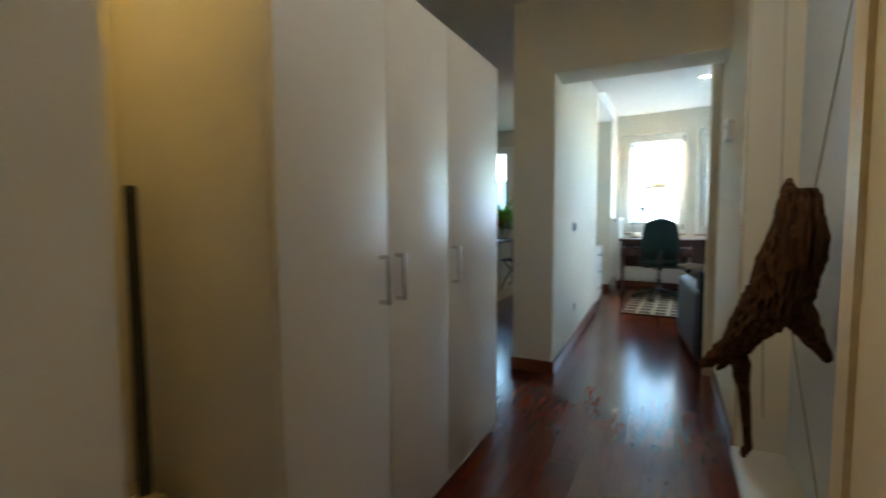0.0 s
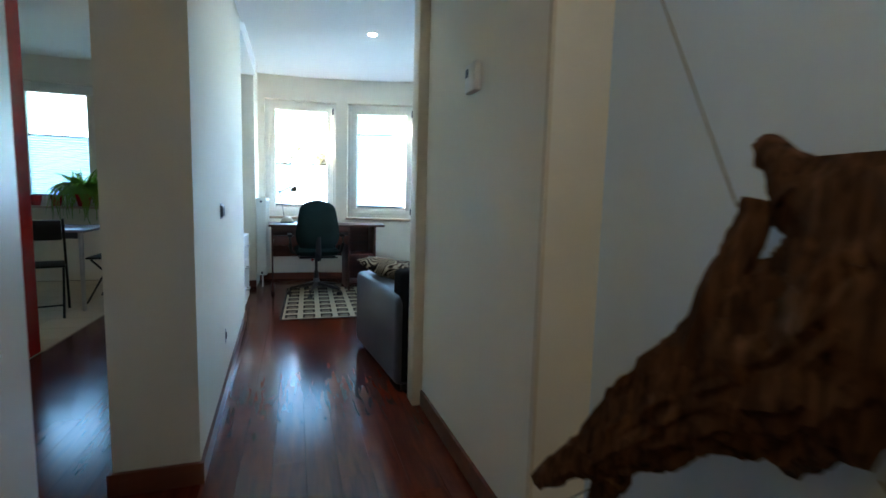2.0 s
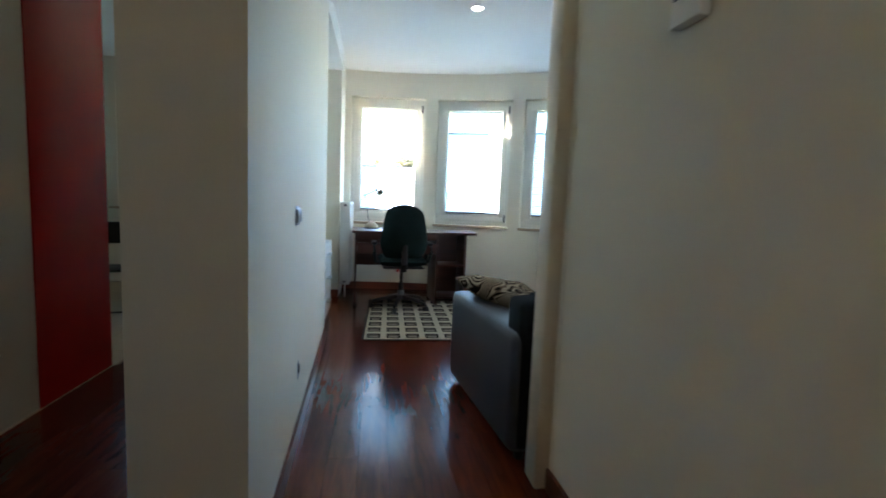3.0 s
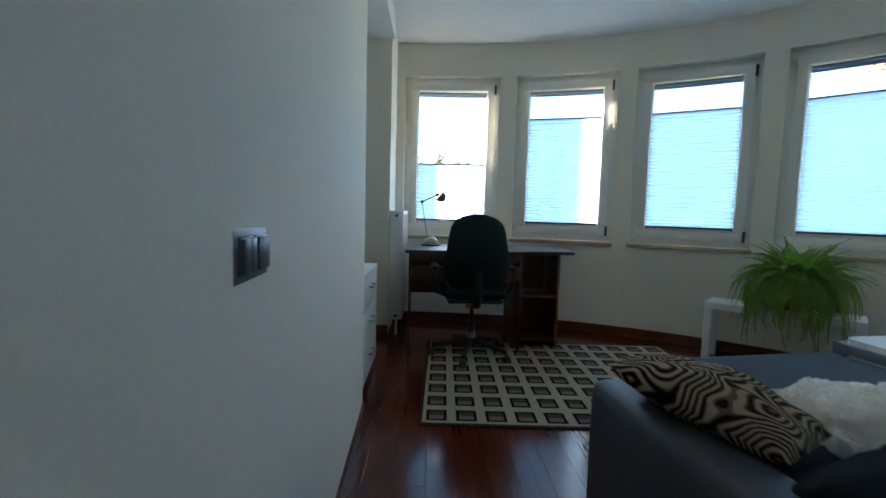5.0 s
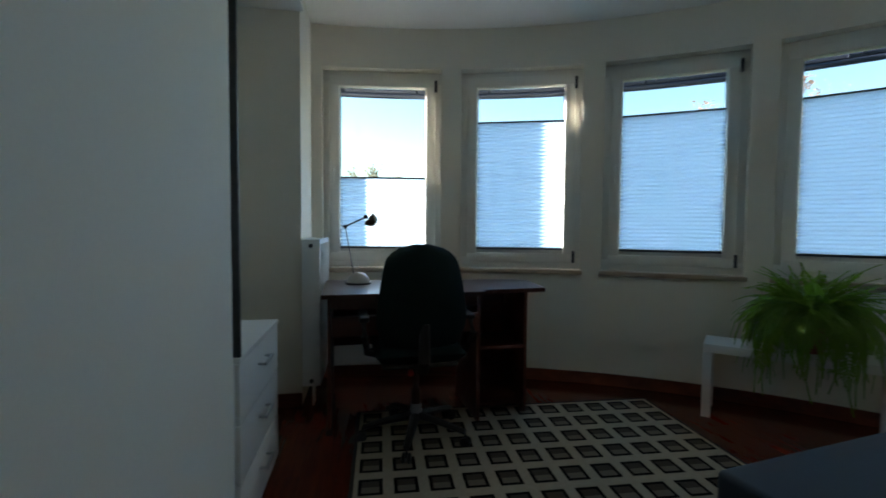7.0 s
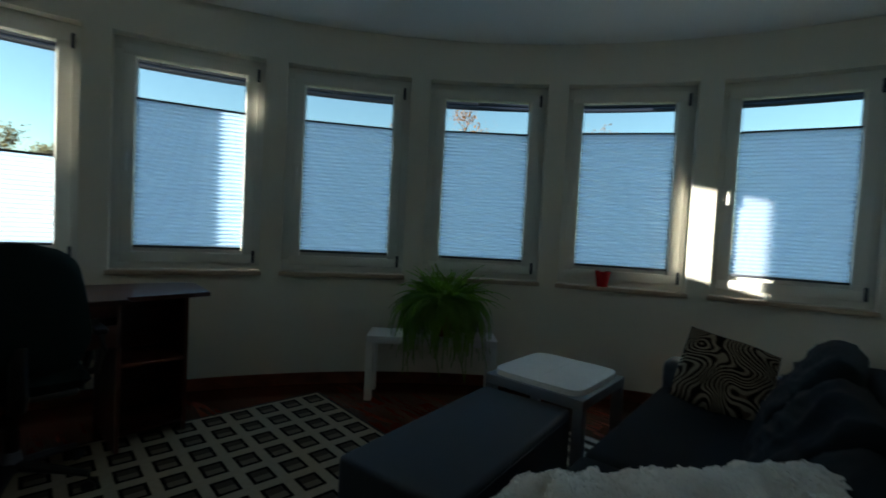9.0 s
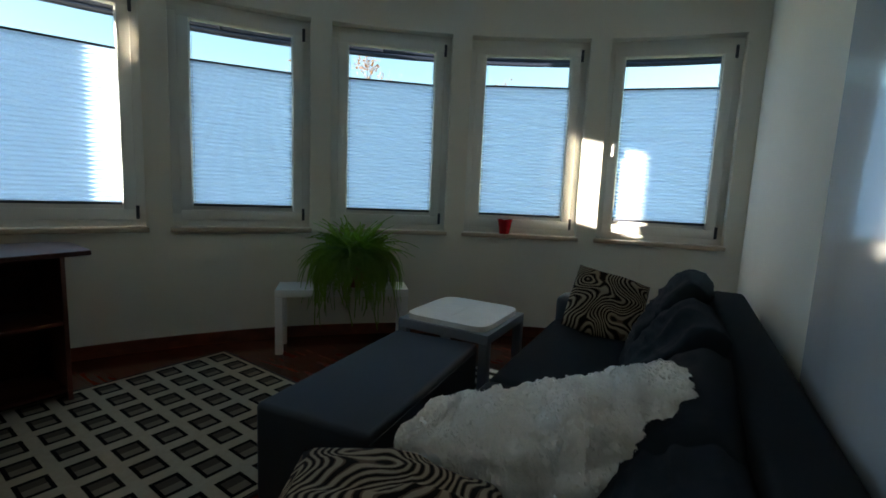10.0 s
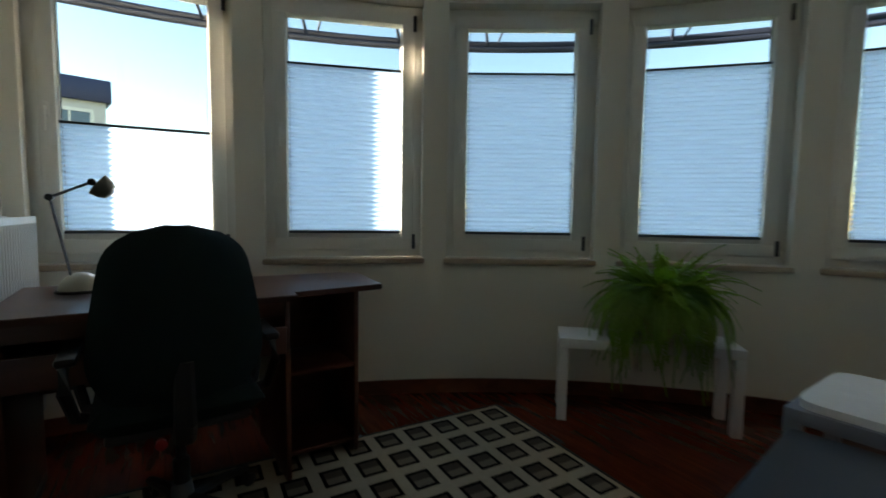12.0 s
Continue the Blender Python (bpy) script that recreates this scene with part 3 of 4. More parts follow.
# dining room window, two sashes
dwin = thing("window_dining", pose((DX0 + DX1) / 2, DY + 0.12, 0), "white plastic double window with red flowerpots before it", "window", kind="structure")
part("window_frame", frame_ring(-0.80, 0.80, 0.92, 2.37, 0.07, -0.035, 0.035), PVC, dwin)
for s in (-1, 1):
    part("sash", frame_ring(s * 0.39 - 0.385, s * 0.39 + 0.385, 0.95, 2.34, 0.085, -0.055, 0.02), PVC, dwin)
    dp = part("pane", B(s * 0.39 - 0.31, s * 0.39 + 0.31, -0.003, 0.003, 1.03, 2.26), GLASS, dwin, smooth=0)
    dp.visible_shadow = False
    db = thing("pleated_blind", pose((DX0 + DX1) / 2 + s * 0.39, DY + 0.12 - 0.034, 0), "white pleated blind on the dining room window", "blind", "pleated blinds of the dining room")
    part("fabric", pleats(0.60, 1.05, 1.75), BLIND, db, smooth=0)
    sky_lamp(pose((DX0 + DX1) / 2 + s * 0.39, DY + 0.19, 0), 0.60, 1.02, 1.75, 0.08)
    part("top_rail", B(-0.30, 0.30, -0.011, 0.011, 1.75, 1.765, 0.002), GREYMETAL, db)
    part("bottom_rail", B(-0.30, 0.30, -0.012, 0.012, 1.034, 1.05, 0.002), GREYMETAL, db)
part("window_handle", B(-0.012, 0.012, -0.09, -0.05, 1.55, 1.70, 0.005), PVC, dwin)
part("window_sill", B(-0.82, 0.82, -0.30, -0.03, 0.89, 0.92, 0.006), SILL, dwin, "beige marble sill")

# ---- hall: wardrobe, alcove, driftwood, small fittings ----
def bow_handle(parent, x, y, z0, z1):
    bm = bmesh.new()
    box(bm, x, x + 0.034, y - 0.006, y + 0.006, z0, z0 + 0.012, 0.002)
    box(bm, x, x + 0.034, y - 0.006, y + 0.006, z1 - 0.012, z1, 0.002)
    box(bm, x + 0.024, x + 0.036, y - 0.0065, y + 0.0065, z0 - 0.001, z1 + 0.001, 0.003)
    return part("handle", bm, CHROME, parent, "satin chrome bow handle")


wardrobe = thing("wardrobe", pose(-0.49, 2.245, 0), "tall white laminate wardrobe with three closed doors", "wardrobe")
WH, WLEN, WDEP = 1.81, 1.395, 0.60
for y0 in (0.0, WLEN - 0.018):
    part("side_panel", B(-WDEP, -0.021, y0, y0 + 0.018, 0, WH, 0.0015), DOORWHITE, wardrobe)
part("top_panel", B(-WDEP, -0.021, 0.018, WLEN - 0.018, WH - 0.018, WH, 0.0015), DOORWHITE, wardrobe)
part("bottom_panel", B(-WDEP, -0.021, 0.018, WLEN - 0.018, 0.06, 0.08, 0.0015), DOORWHITE, wardrobe)
part("back_panel", B(-WDEP, -WDEP + 0.006, 0.018, WLEN - 0.018, 0.02, WH - 0.018), DOORWHITE, wardrobe)
part("plinth", B(-0.060, -0.045, 0.018, WLEN - 0.018, 0.0, 0.06), DOORWHITE, wardrobe)
for y0, y1, hy in ((0.002, 0.433, 0.387), (0.436, 0.846, 0.475), (0.849, WLEN - 0.001, 0.882)):
    d = part("door", B(-0.019, 0.0, y0, y1, 0.05, WH - 0.002, 0.002), DOORWHITE, wardrobe)
    bow_handle(d, 0.0, hy, 0.838, 0.985)

basket = thing("storage_basket", pose(-0.86, 2.085, 0), "pale woven wicker basket standing in the alcove", "basket")
part("body", B(-0.20, 0.24, -0.135, 0.135, 0.0, 0.355, 0.012), WICKER, basket)
for i in range(16):
    part("weave_strand", T([(-0.19 + i * 0.028, -0.13, 0.358), (-0.19 + i * 0.028, 0.0, 0.364), (-0.19 + i * 0.028, 0.13, 0.358)], 0.008, seg=6), WICKER, basket)
pole = thing("wooden_pole", pose(-0.95, 2.195, 0.36), "dark wooden pole standing upright in the alcove basket", "pole")
part("shaft", T([(0, 0.0, 0.0), (0.0, 0.0, 0.4), (0.0, 0.0, 0.80)], [0.017, 0.016, 0.014], seg=10), DARKGREY, pole)
part("ferrule", T([(0, 0.0, 0.80), (0, 0.0, 0.82)], [0.016, 0.012], seg=8), GREYMETAL, pole)


def limb(bm, st, seg=22, ridges=0.12, seed=0.0):
    """A flattened woody limb: stations of centre, half thickness (x) and half width."""
    rings = []
    st = [(Vector(c), a, b) for c, a, b in st]
    fine = []
    for (c0, a0, b0), (c1, a1, b1) in zip(st, st[1:]):
        for k in range(14):
            f = k / 14
            fine.append((c0.lerp(c1, f), a0 + (a1 - a0) * f, b0 + (b1 - b0) * f))
    fine.append(st[-1])
    for i, (c, a, b) in enumerate(fine):
        d = (fine[min(i + 1, len(fine) - 1)][0] - fine[max(i - 1, 0)][0]).normalized()
        s = Vector((1, 0, 0))
        s = (s - d * s.dot(d)).normalized()
        u = d.cross(s).normalized()
        ring = []
        for k in range(seg):
            t = 2 * math.pi * k / seg
            n1 = noise.noise(Vector((k * 0.9 + seed, i * 0.10, 3.1)))
            q = c + s * math.cos(t) * a + u * math.sin(t) * b
            n2 = noise.noise(q * 16 + Vector((seed, 0, 0)))
            n3 = noise.noise(q * 45)
            n4 = abs(noise.noise(Vector((q.x * 30, q.y * 42, q.z * 14))))
            w = 1 + ridges * n1 * 1.6 + ridges * n2 + 0.5 * ridges * n3 - 0.9 * ridges * n4
            ring.append(bm.verts.new(c + (q - c) * w))
        rings.append(ring)
    for a, b in zip(rings, rings[1:]):
        for k in range(seg):
            j = (k + 1) % seg
            bm.faces.new((a[k], a[j], b[j], b[k]))
    bm.faces.new(rings[0][::-1])
    bm.faces.new(rings[-1])
    return bm


drift = thing("driftwood", pose(0.6, 3.3, 0.1), "weathered brown driftwood root hung on cords in the niche", "driftwood")
body = limb(bmesh.new(), [((0.01, -0.100, 1.072), 0.030, 0.112), ((0.01, -0.100, 1.04), 0.048, 0.110), ((0.01, -0.142, 0.93), 0.062, 0.118), ((0.005, -0.108, 0.86), 0.066, 0.130), ((0.0, -0.045, 0.785), 0.066, 0.140),
                          ((-0.02, 0.045, 0.715), 0.06, 0.112), ((-0.05, 0.125, 0.635), 0.055, 0.094), ((-0.085, 0.205, 0.545), 0.045, 0.072), ((-0.115, 0.27, 0.455), 0.035, 0.045)], 56, 0.15, 1.0)
part("trunk", body, DRIFT, drift)
part("upper_prong", limb(bmesh.new(), [((0.005, -0.025, 1.02), 0.035, 0.042), ((0.01, 0.018, 1.068), 0.028, 0.034), ((0.014, 0.052, 1.108), 0.010, 0.014)], 16, 0.25, 2.0), DRIFT, drift)
part("side_prong", limb(bmesh.new(), [((-0.03, 0.085, 0.73), 0.05, 0.055), ((-0.025, 0.066, 0.85), 0.036, 0.040), ((-0.01, 0.044, 0.95), 0.028, 0.030), ((0.0, 0.034, 1.012), 0.020, 0.022)], 18, 0.22, 3.0), DRIFT, drift)
part("stub", limb(bmesh.new(), [((0.0, -0.09, 0.76), 0.06, 0.085), ((0.05, -0.055, 0.665), 0.040, 0.045), ((0.095, -0.01, 0.60), 0.028, 0.030), ((0.132, 0.035, 0.545), 0.018, 0.020)], 18, 0.2, 4.0), DRIFT, drift)
part("root_tip", limb(bmesh.new(), [((-0.11, 0.24, 0.49), 0.035, 0.05), ((-0.16, 0.30, 0.43), 0.026, 0.035), ((-0.195, 0.335, 0.385), 0.014, 0.018)], 12, 0.25, 5.0), DRIFT, drift)
part("root_tip", limb(bmesh.new(), [((-0.09, 0.26, 0.47), 0.03, 0.03), ((-0.12, 0.315, 0.41), 0.018, 0.018), ((-0.14, 0.335, 0.375), 0.008, 0.008)], 10, 0.25, 6.0), DRIFT, drift)
part("foot_root", limb(bmesh.new(), [((-0.08, 0.225, 0.46), 0.035, 0.042), ((-0.055, 0.30, 0.33), 0.022, 0.024), ((-0.035, 0.345, 0.18), 0.019, 0.022), ((-0.02, 0.385, 0.06), 0.018, 0.02), ((-0.03, 0.425, 0.005), 0.012, 0.022)], 12, 0.18, 7.0), DRIFT, drift)
for a, b in (((0.0, 0.072, 1.0), (0.075, 0.60, 1.93)), ((0.025, -0.205, 1.05), (0.02, -0.735, 1.95)), ((-0.03, 0.10, 0.58), (0.06, 0.605, 0.10)), ((0.0, -0.16, 0.66), (0.02, -0.735, -0.02))):
    part("cord", T([a, b], 0.0017, seg=6), STRING, drift, "thin grey cord")
for p in ((0.075, 0.612, 1.93), (0.02, -0.74, 1.95)):
    part("hook", T([p, (p[0], p[1] * 0.985, p[2] + 0.004), (p[0], p[1] * 0.975, p[2] - 0.01)], 0.005, seg=6), GREYMETAL, drift)

thermo = thing("thermostat", pose(0.553, 4.445, 1.507, 0, 0, 1), "white plastic room thermostat on the hall wall", "thermostat")
part("housing", B(-0.030, 0.0, -0.05, 0.05, 0.0, 0.105, 0.007), WHITELAC, thermo)
part("display", B(-0.0322, -0.029, 0.012, 0.038, 0.058, 0.088, 0.001), SWITCHGREY, thermo)
part("button", B(-0.0322, -0.029, -0.040, -0.018, 0.045, 0.061, 0.001), PADWHITE, thermo)


def wall_plate(at, width, keys, label, category):
    g = thing("light_switch" if keys > 0 else "wall_socket", at, label, category)
    h = 0.083
    part("plate", B(0.0, 0.009, -width / 2, width / 2, -h / 2, h / 2, 0.003), SWITCHGREY, g)
    if keys > 0:
        for y0, y1, split in ((-width / 2 + 0.015, -0.0025, keys - 1), (0.0025, width / 2 - 0.015, 1)):
            part("module", B(0.008, 0.013, y0, y1, -h / 2 + 0.012, h / 2 - 0.012, 0.002), SWITCHGREY, g)
            w = (y1 - y0 - 0.004) / split
            for k in range(split):
                part("rocker", B(0.012, 0.019, y0 + 0.002 + k * w + 0.0006, y0 + 0.002 + (k + 1) * w - 0.0006, -h / 2 + 0.015, h / 2 - 0.015, 0.0015), SWITCHGREY, g)
    else:
        part("insert", lathe(bmesh.new(), [(0.021, 0.0), (0.021, 0.003), (0.019, 0.003), (0.018, -0.006)], 20, pose(0.009, 0, 0, 0, 90, 0)), BLACKPL, g)
    return g


wall_plate(pose(-0.485, 5.50, 1.012, 0, 0, 2.25), 0.148, 3, "dark graphite rocker switch on the corridor wall", "light switch")
wall_plate(pose(-0.488, 5.57, 0.305, 0, 0, 2.25), 0.083, 0, "dark graphite wall socket above the skirting board", "socket")


def downlight(x, y, z, label):
    g = thing("downlight", pose(x, y, z), label, "ceiling light", "recessed downlights")
    part("ring", lathe(bmesh.new(), [(0.030, -0.001), (0.031, -0.004), (0.042, -0.005), (0.045, -0.001)], 28), WHITELAC, g)
    part("bulb", lathe(bmesh.new(), [(0.001, -0.003), (0.030, -0.002), (0.030, 0.0)], 24), LAMPGLOW, g)


# this first fitting is made up to go with the hall's fill spot
downlight(0.22, 2.85, Z_HALL, "added round downlight, unseen, that brightens the hall and niche")
downlight(0.52, 6.73, Z_SOFFIT, "lit round recessed downlight over the passage")
downlight(-1.55, 7.30, Z_CEIL, "lit round recessed downlight in the dining room")

# ---- room: desk, chair, lamp, drawers, radiator ----
chest = thing("chest_of_drawers", pose(-0.567, 7.275, 0), "white chest of three drawers in the recess", "chest of drawers")
part("body", B(-0.42, -0.018, 0.0, 0.665, 0.0, 0.690, 0.002), WHITELAC, chest)
part("top", B(-0.425, 0.004, -0.003, 0.668, 0.690, 0.708, 0.002), WHITELAC, chest)
for z0, z1 in ((0.05, 0.258), (0.262, 0.470), (0.474, 0.684)):
    dr = part("drawer", B(-0.017, 0.0, 0.003, 0.662, z0, z1, 0.002), WHITELAC, chest)
    h = bmesh.new()
    zc = (z0 + z1) / 2 + 0.03
    for y in (0.27, 0.395):
        box(h, 0.0, 0.03, y - 0.005, y + 0.005, zc - 0.005, zc + 0.005, 0.001)
    box(h, 0.024, 0.034, 0.263, 0.402, zc - 0.006, zc + 0.006, 0.002)
    part("handle", h, ALU, dr, "aluminium bar handle")

rad = thing("radiator", pose(-0.542, 8.56, 0.158), "white steel panel radiator fixed beside the window", "radiator")
part("panel", B(0.004, 0.020, 0.0, 0.62, 0.0, 0.92, 0.004), RADWHITE, rad)
part("panel", B(0.100, 0.116, 0.0, 0.62, 0.0, 0.92, 0.004), RADWHITE, rad)
part("side_cover", B(0.006, 0.114, -0.004, 0.004, 0.002, 0.918, 0.003), RADWHITE, rad)
for i in range(24):
    part("top_grille_slat", B(0.022, 0.098, 0.012 + i * 0.025, 0.026 + i * 0.025, 0.900, 0.915, 0.001, seg=1), RADWHITE, rad)
for i in range(17):
    part("flute", T([(0.1165, 0.03 + i * 0.035, 0.03), (0.1165, 0.03 + i * 0.035, 0.89)], 0.005, seg=6), RADWHITE, rad)
part("air_valve", lathe(bmesh.new(), [(0.013, 0.0), (0.013, 0.010), (0.006, 0.012)], 14, pose(0.06, -0.004, 0.88, 90, 0, 0)), GREYMETAL, rad)
part("air_valve", lathe(bmesh.new(), [(0.013, 0.0), (0.013, 0.010), (0.006, 0.012)], 14, pose(0.06, -0.004, 0.035, 90, 0, 0)), GREYMETAL, rad)
part("pipe", T([(0.06, 0.10, 0.0), (0.06, 0.10, -0.158)], 0.009, seg=8), RADWHITE, rad)
part("pipe", T([(0.06, 0.15, 0.0), (0.06, 0.15, -0.158)], 0.009, seg=8), RADWHITE, rad)

desk = thing("computer_desk", pose(-0.385, 8.15, 0, 0, 0, 2.5), "dark cherry laminate computer desk with open shelves", "desk")
dt = prism([(0, 0.0), (0.925, 0.0), (0.925, 0.075), (1.335, 0.10), (1.385, 0.50), (1.30, 0.58), (0, 0.70)], 0.765, 0.79)
bmesh.ops.bevel(dt, geom=dt.edges[:], offset=0.003, segments=2, affect="EDGES")
part("desktop", dt, DESK, desk)
part("side_panel", B(0.03, 0.05, 0.06, 0.66, 0.0, 0.765, 0.001), DESK, desk)
part("side_panel", B(0.885, 0.905, 0.05, 0.58, 0.0, 0.765, 0.001), DESK, desk)
part("side_panel", B(1.215, 1.235, 0.14, 0.53, 0.0, 0.765, 0.001), DESK, desk)
part("back_panel", B(0.05, 0.885, 0.60, 0.616, 0.36, 0.765, 0.001), DESK, desk)
part("shelf_back", B(0.906, 1.215, 0.512, 0.526, 0.03, 0.765), DESK, desk)
for z in (0.055, 0.41):
    part("shelf", B(0.906, 1.215, 0.15, 0.51, z, z + 0.018, 0.001), DESK, desk)
part("keyboard_drawer", B(0.052, 0.883, 0.02, 0.45, 0.575, 0.592, 0.001), DESK, desk)
part("drawer_front", B(0.055, 0.880, 0.006, 0.022, 0.560, 0.668, 0.002), DESK, desk)
part("top_apron", B(0.05, 0.885, 0.06, 0.076, 0.700, 0.765, 0.001), DESK, desk)
part("foot", B(0.02, 0.06, 0.04, 0.60, 0.0, 0.03, 0.004), BLACKPL, desk)

chair = thing("office_chair", pose(0.125, 8.12, 0, 0, 0, 3), "dark green upholstered swivel office chair facing the desk", "office chair")
part("seat", cushion(0.47, 0.46, 0.13, 0.22, 16, 0.0), CHAIRFAB, chair, at=pose(0, 0.03, 0.505))
part("seat_shell", B(-0.20, 0.20, -0.17, 0.22, 0.430, 0.460, 0.015), BLACKPL, chair)


def chair_back(bm, y, thick, w0, w1, z0, z1, n=24):
    grid = {}
    for side in (0, 1):
        for i in range(n + 1):
            f = i / n
            z = z0 + (z1 - z0) * f
            w = w1 * (1 - 0.24 * ((0.28 - f) / 0.28) ** 2) if f < 0.28 else w1 * (1 - 0.26 * ((f - 0.28) / 0.72) ** 1.3)
            k = max(0.0, (f - 0.76) / 0.24)
            w = w * math.sqrt(max(0.0, 1 - (k ** 2.8) * 0.965))
            for j in range(n + 1):
                u = 2 * j / n - 1
                bulge = (1 - u ** 4) * (1 - (2 * f - 1) ** 6)
                yy = y + 0.05 * u * u - 0.035 * math.sin(f * math.pi) + (thick * bulge if side else -thick * bulge)
                grid[side, i, j] = bm.verts.new((u * w, yy, z))
        for i in range(n):
            for j in range(n):
                bm.faces.new((grid[side, i, j], grid[side, i + 1, j], grid[side, i + 1, j + 1], grid[side, i, j + 1]))
    bmesh.ops.remove_doubles(bm, verts=bm.verts[:], dist=0.0004)
    return bm


part("backrest", chair_back(bmesh.new(), -0.205, 0.035, 0.233, 0.233, 0.545, 1.072), CHAIRFAB, chair, at=None)
part("back_stem", T([(0, -0.05, 0.41), (0, -0.20, 0.42), (0, -0.255, 0.49), (0, -0.255, 0.68)], [0.03, 0.032, 0.032, 0.028], seg=8, squash=0.5), BLACKPL, chair)
part("gas_column", lathe(bmesh.new(), [(0.026, 0.12), (0.026, 0.27), (0.016, 0.275), (0.016, 0.42)], 16), BLACKPL, chair)
part("column_collar", lathe(bmesh.new(), [(0.034, 0.10), (0.036, 0.15), (0.030, 0.19)], 16), SWITCHGREY, chair)
part("lever", T([(0.05, 0.0, 0.43), (0.20, -0.02, 0.425), (0.235, -0.02, 0.42)], [0.005, 0.005, 0.011], seg=8), BLACKPL, chair)
part("tension_knob", lathe(bmesh.new(), [(0.014, 0.0), (0.016, 0.02), (0.008, 0.024)], 12, pose(-0.06, -0.19, 0.425, 90, 0, 0)), mat("red_knob_plastic", (0.35, 0.02, 0.02), 0.4), chair, "small red knob")
for s in (-1, 1):
    arm = part("armrest", T([(s * 0.17, 0.05, 0.462), (s * 0.255, 0.08, 0.475), (s * 0.285, 0.15, 0.56), (s * 0.287, 0.145, 0.645), (s * 0.287, 0.06, 0.672), (s * 0.287, -0.08, 0.668), (s * 0.285, -0.125, 0.60), (s * 0.27, -0.06, 0.50), (s * 0.19, 0.0, 0.462)], 0.017, seg=8), BLACKPL, chair)
    part("arm_pad", B(s * 0.283 - 0.027, s * 0.283 + 0.027, -0.10, 0.15, 0.662, 0.692, 0.013), BLACKPL, arm)
for k in range(5):
    a = radians(90 + 72 * k + 18)
    cx, cy = math.cos(a), math.sin(a)
    leg = part("leg", T([(cx * 0.02, cy * 0.02, 0.125), (cx * 0.16, cy * 0.16, 0.105), (cx * 0.29, cy * 0.29, 0.078)], [0.030, 0.024, 0.018], seg=8, squash=0.8), BLACKPL, chair)
    cs = bmesh.new()
    for s in (-1, 1):
        lathe(cs, [(0.020, -0.009), (0.027, -0.006), (0.027, 0.006), (0.020, 0.009)], 14, pose(cx * 0.295 - cy * s * 0.014, cy * 0.295 + cx * s * 0.014, 0.028, 90, 0, math.degrees(a)))
    lathe(cs, [(0.006, 0.028), (0.006, 0.08)], 8, pose(cx * 0.29, cy * 0.29, 0))
    part("castor", cs, BLACKPL, leg)

lamp = thing("desk_lamp", pose(-0.195, 8.64, 0.79), "small cream halogen desk lamp with a jointed arm", "desk lamp")
part("base", lathe(bmesh.new(), [(0.072, 0.0), (0.074, 0.012), (0.066, 0.038), (0.046, 0.062), (0.018, 0.074)], 28), LAMPCREAM, lamp)
for s in (-1, 1):
    part("lower_rod", T([(-0.03, s * 0.011, 0.06), (-0.082, s * 0.011, 0.365)], 0.0032, seg=6), GREYMETAL, lamp)
part("elbow", lathe(bmesh.new(), [(0.013, -0.018), (0.013, 0.018)], 12, pose(-0.083, 0, 0.368, 90, 0, 0)), BLACKPL, lamp)
part("upper_rod", T([(-0.083, 0, 0.368), (0.045, 0, 0.430)], 0.0055, seg=8), GREYMETAL, lamp)
part("pivot", lathe(bmesh.new(), [(0.014, -0.014), (0.014, 0.014)], 12, pose(0.048, 0, 0.431, 90, 0, 0)), BLACKPL, lamp)
part("shade", lathe(bmesh.new(), [(0.010, 0.030), (0.030, 0.022), (0.042, 0.0), (0.046, -0.030), (0.043, -0.030), (0.038, 0.0)], 22, pose(0.088, 0, 0.405, 0, 128, 0)), LAMPSHADE, lamp, "dull bronze lamp shade")
part("base_plate", lathe(bmesh.new(), [(0.001, 0.0), (0.083, 0.0), (0.084, 0.008), (0.072, 0.011)], 28), BLACKPL, lamp)
part("grip_loop", T([(0.055, 0, 0.415), (0.045, 0, 0.385), (0.058, 0, 0.378), (0.072, 0, 0.392)], 0.0025, seg=6), ALU, lamp)

# ---- the room's door, folded back flat on the wall ----
leaf_door = thing("door_room", pose(SX, SY, 0, 0, 0, SANG), "glossy white panel door folded back against the wall", "door", kind="structure")
part("door_leaf", B(0.20, 1.20, 0.014, 0.054, 0.012, 2.03, 0.003), GLOSSWHITE, leaf_door)
for z in (0.25, 1.05, 1.80):
    part("hinge", lathe(bmesh.new(), [(0.008, z), (0.008, z + 0.09)], 10, pose(0.196, 0.05, 0)), ALU, leaf_door)

# ---- rugs ----
rug = thing("square_pattern_rug", pose(0.743, 7.712, 0.001, 0, 0, -1.5), "cream woven rug with dark brown square pattern", "rug")
part("rug_surface", B(-0.946, 0.946, -0.734, 0.734, 0.0, 0.009, 0.003), RUG, rug)
for x0, x1, y0, y1 in ((-0.962, -0.946, -0.75, 0.75), (0.946, 0.962, -0.75, 0.75), (-0.946, 0.946, -0.75, -0.734), (-0.946, 0.946, 0.734, 0.75)):
    part("binding", B(x0, x1, y0, y1, 0.0, 0.0085, 0.002), RUGEDGE, rug)
zrug = thing("zebra_rug", pose(1.62, 6.62, 0.001, 0, 0, 5), "black and white zebra print rug beside the sofa", "rug")
part("rug_surface", B(-1.05, 1.05, -0.30, 0.30, 0.0, 0.0075, 0.003), ZEBRA, zrug)

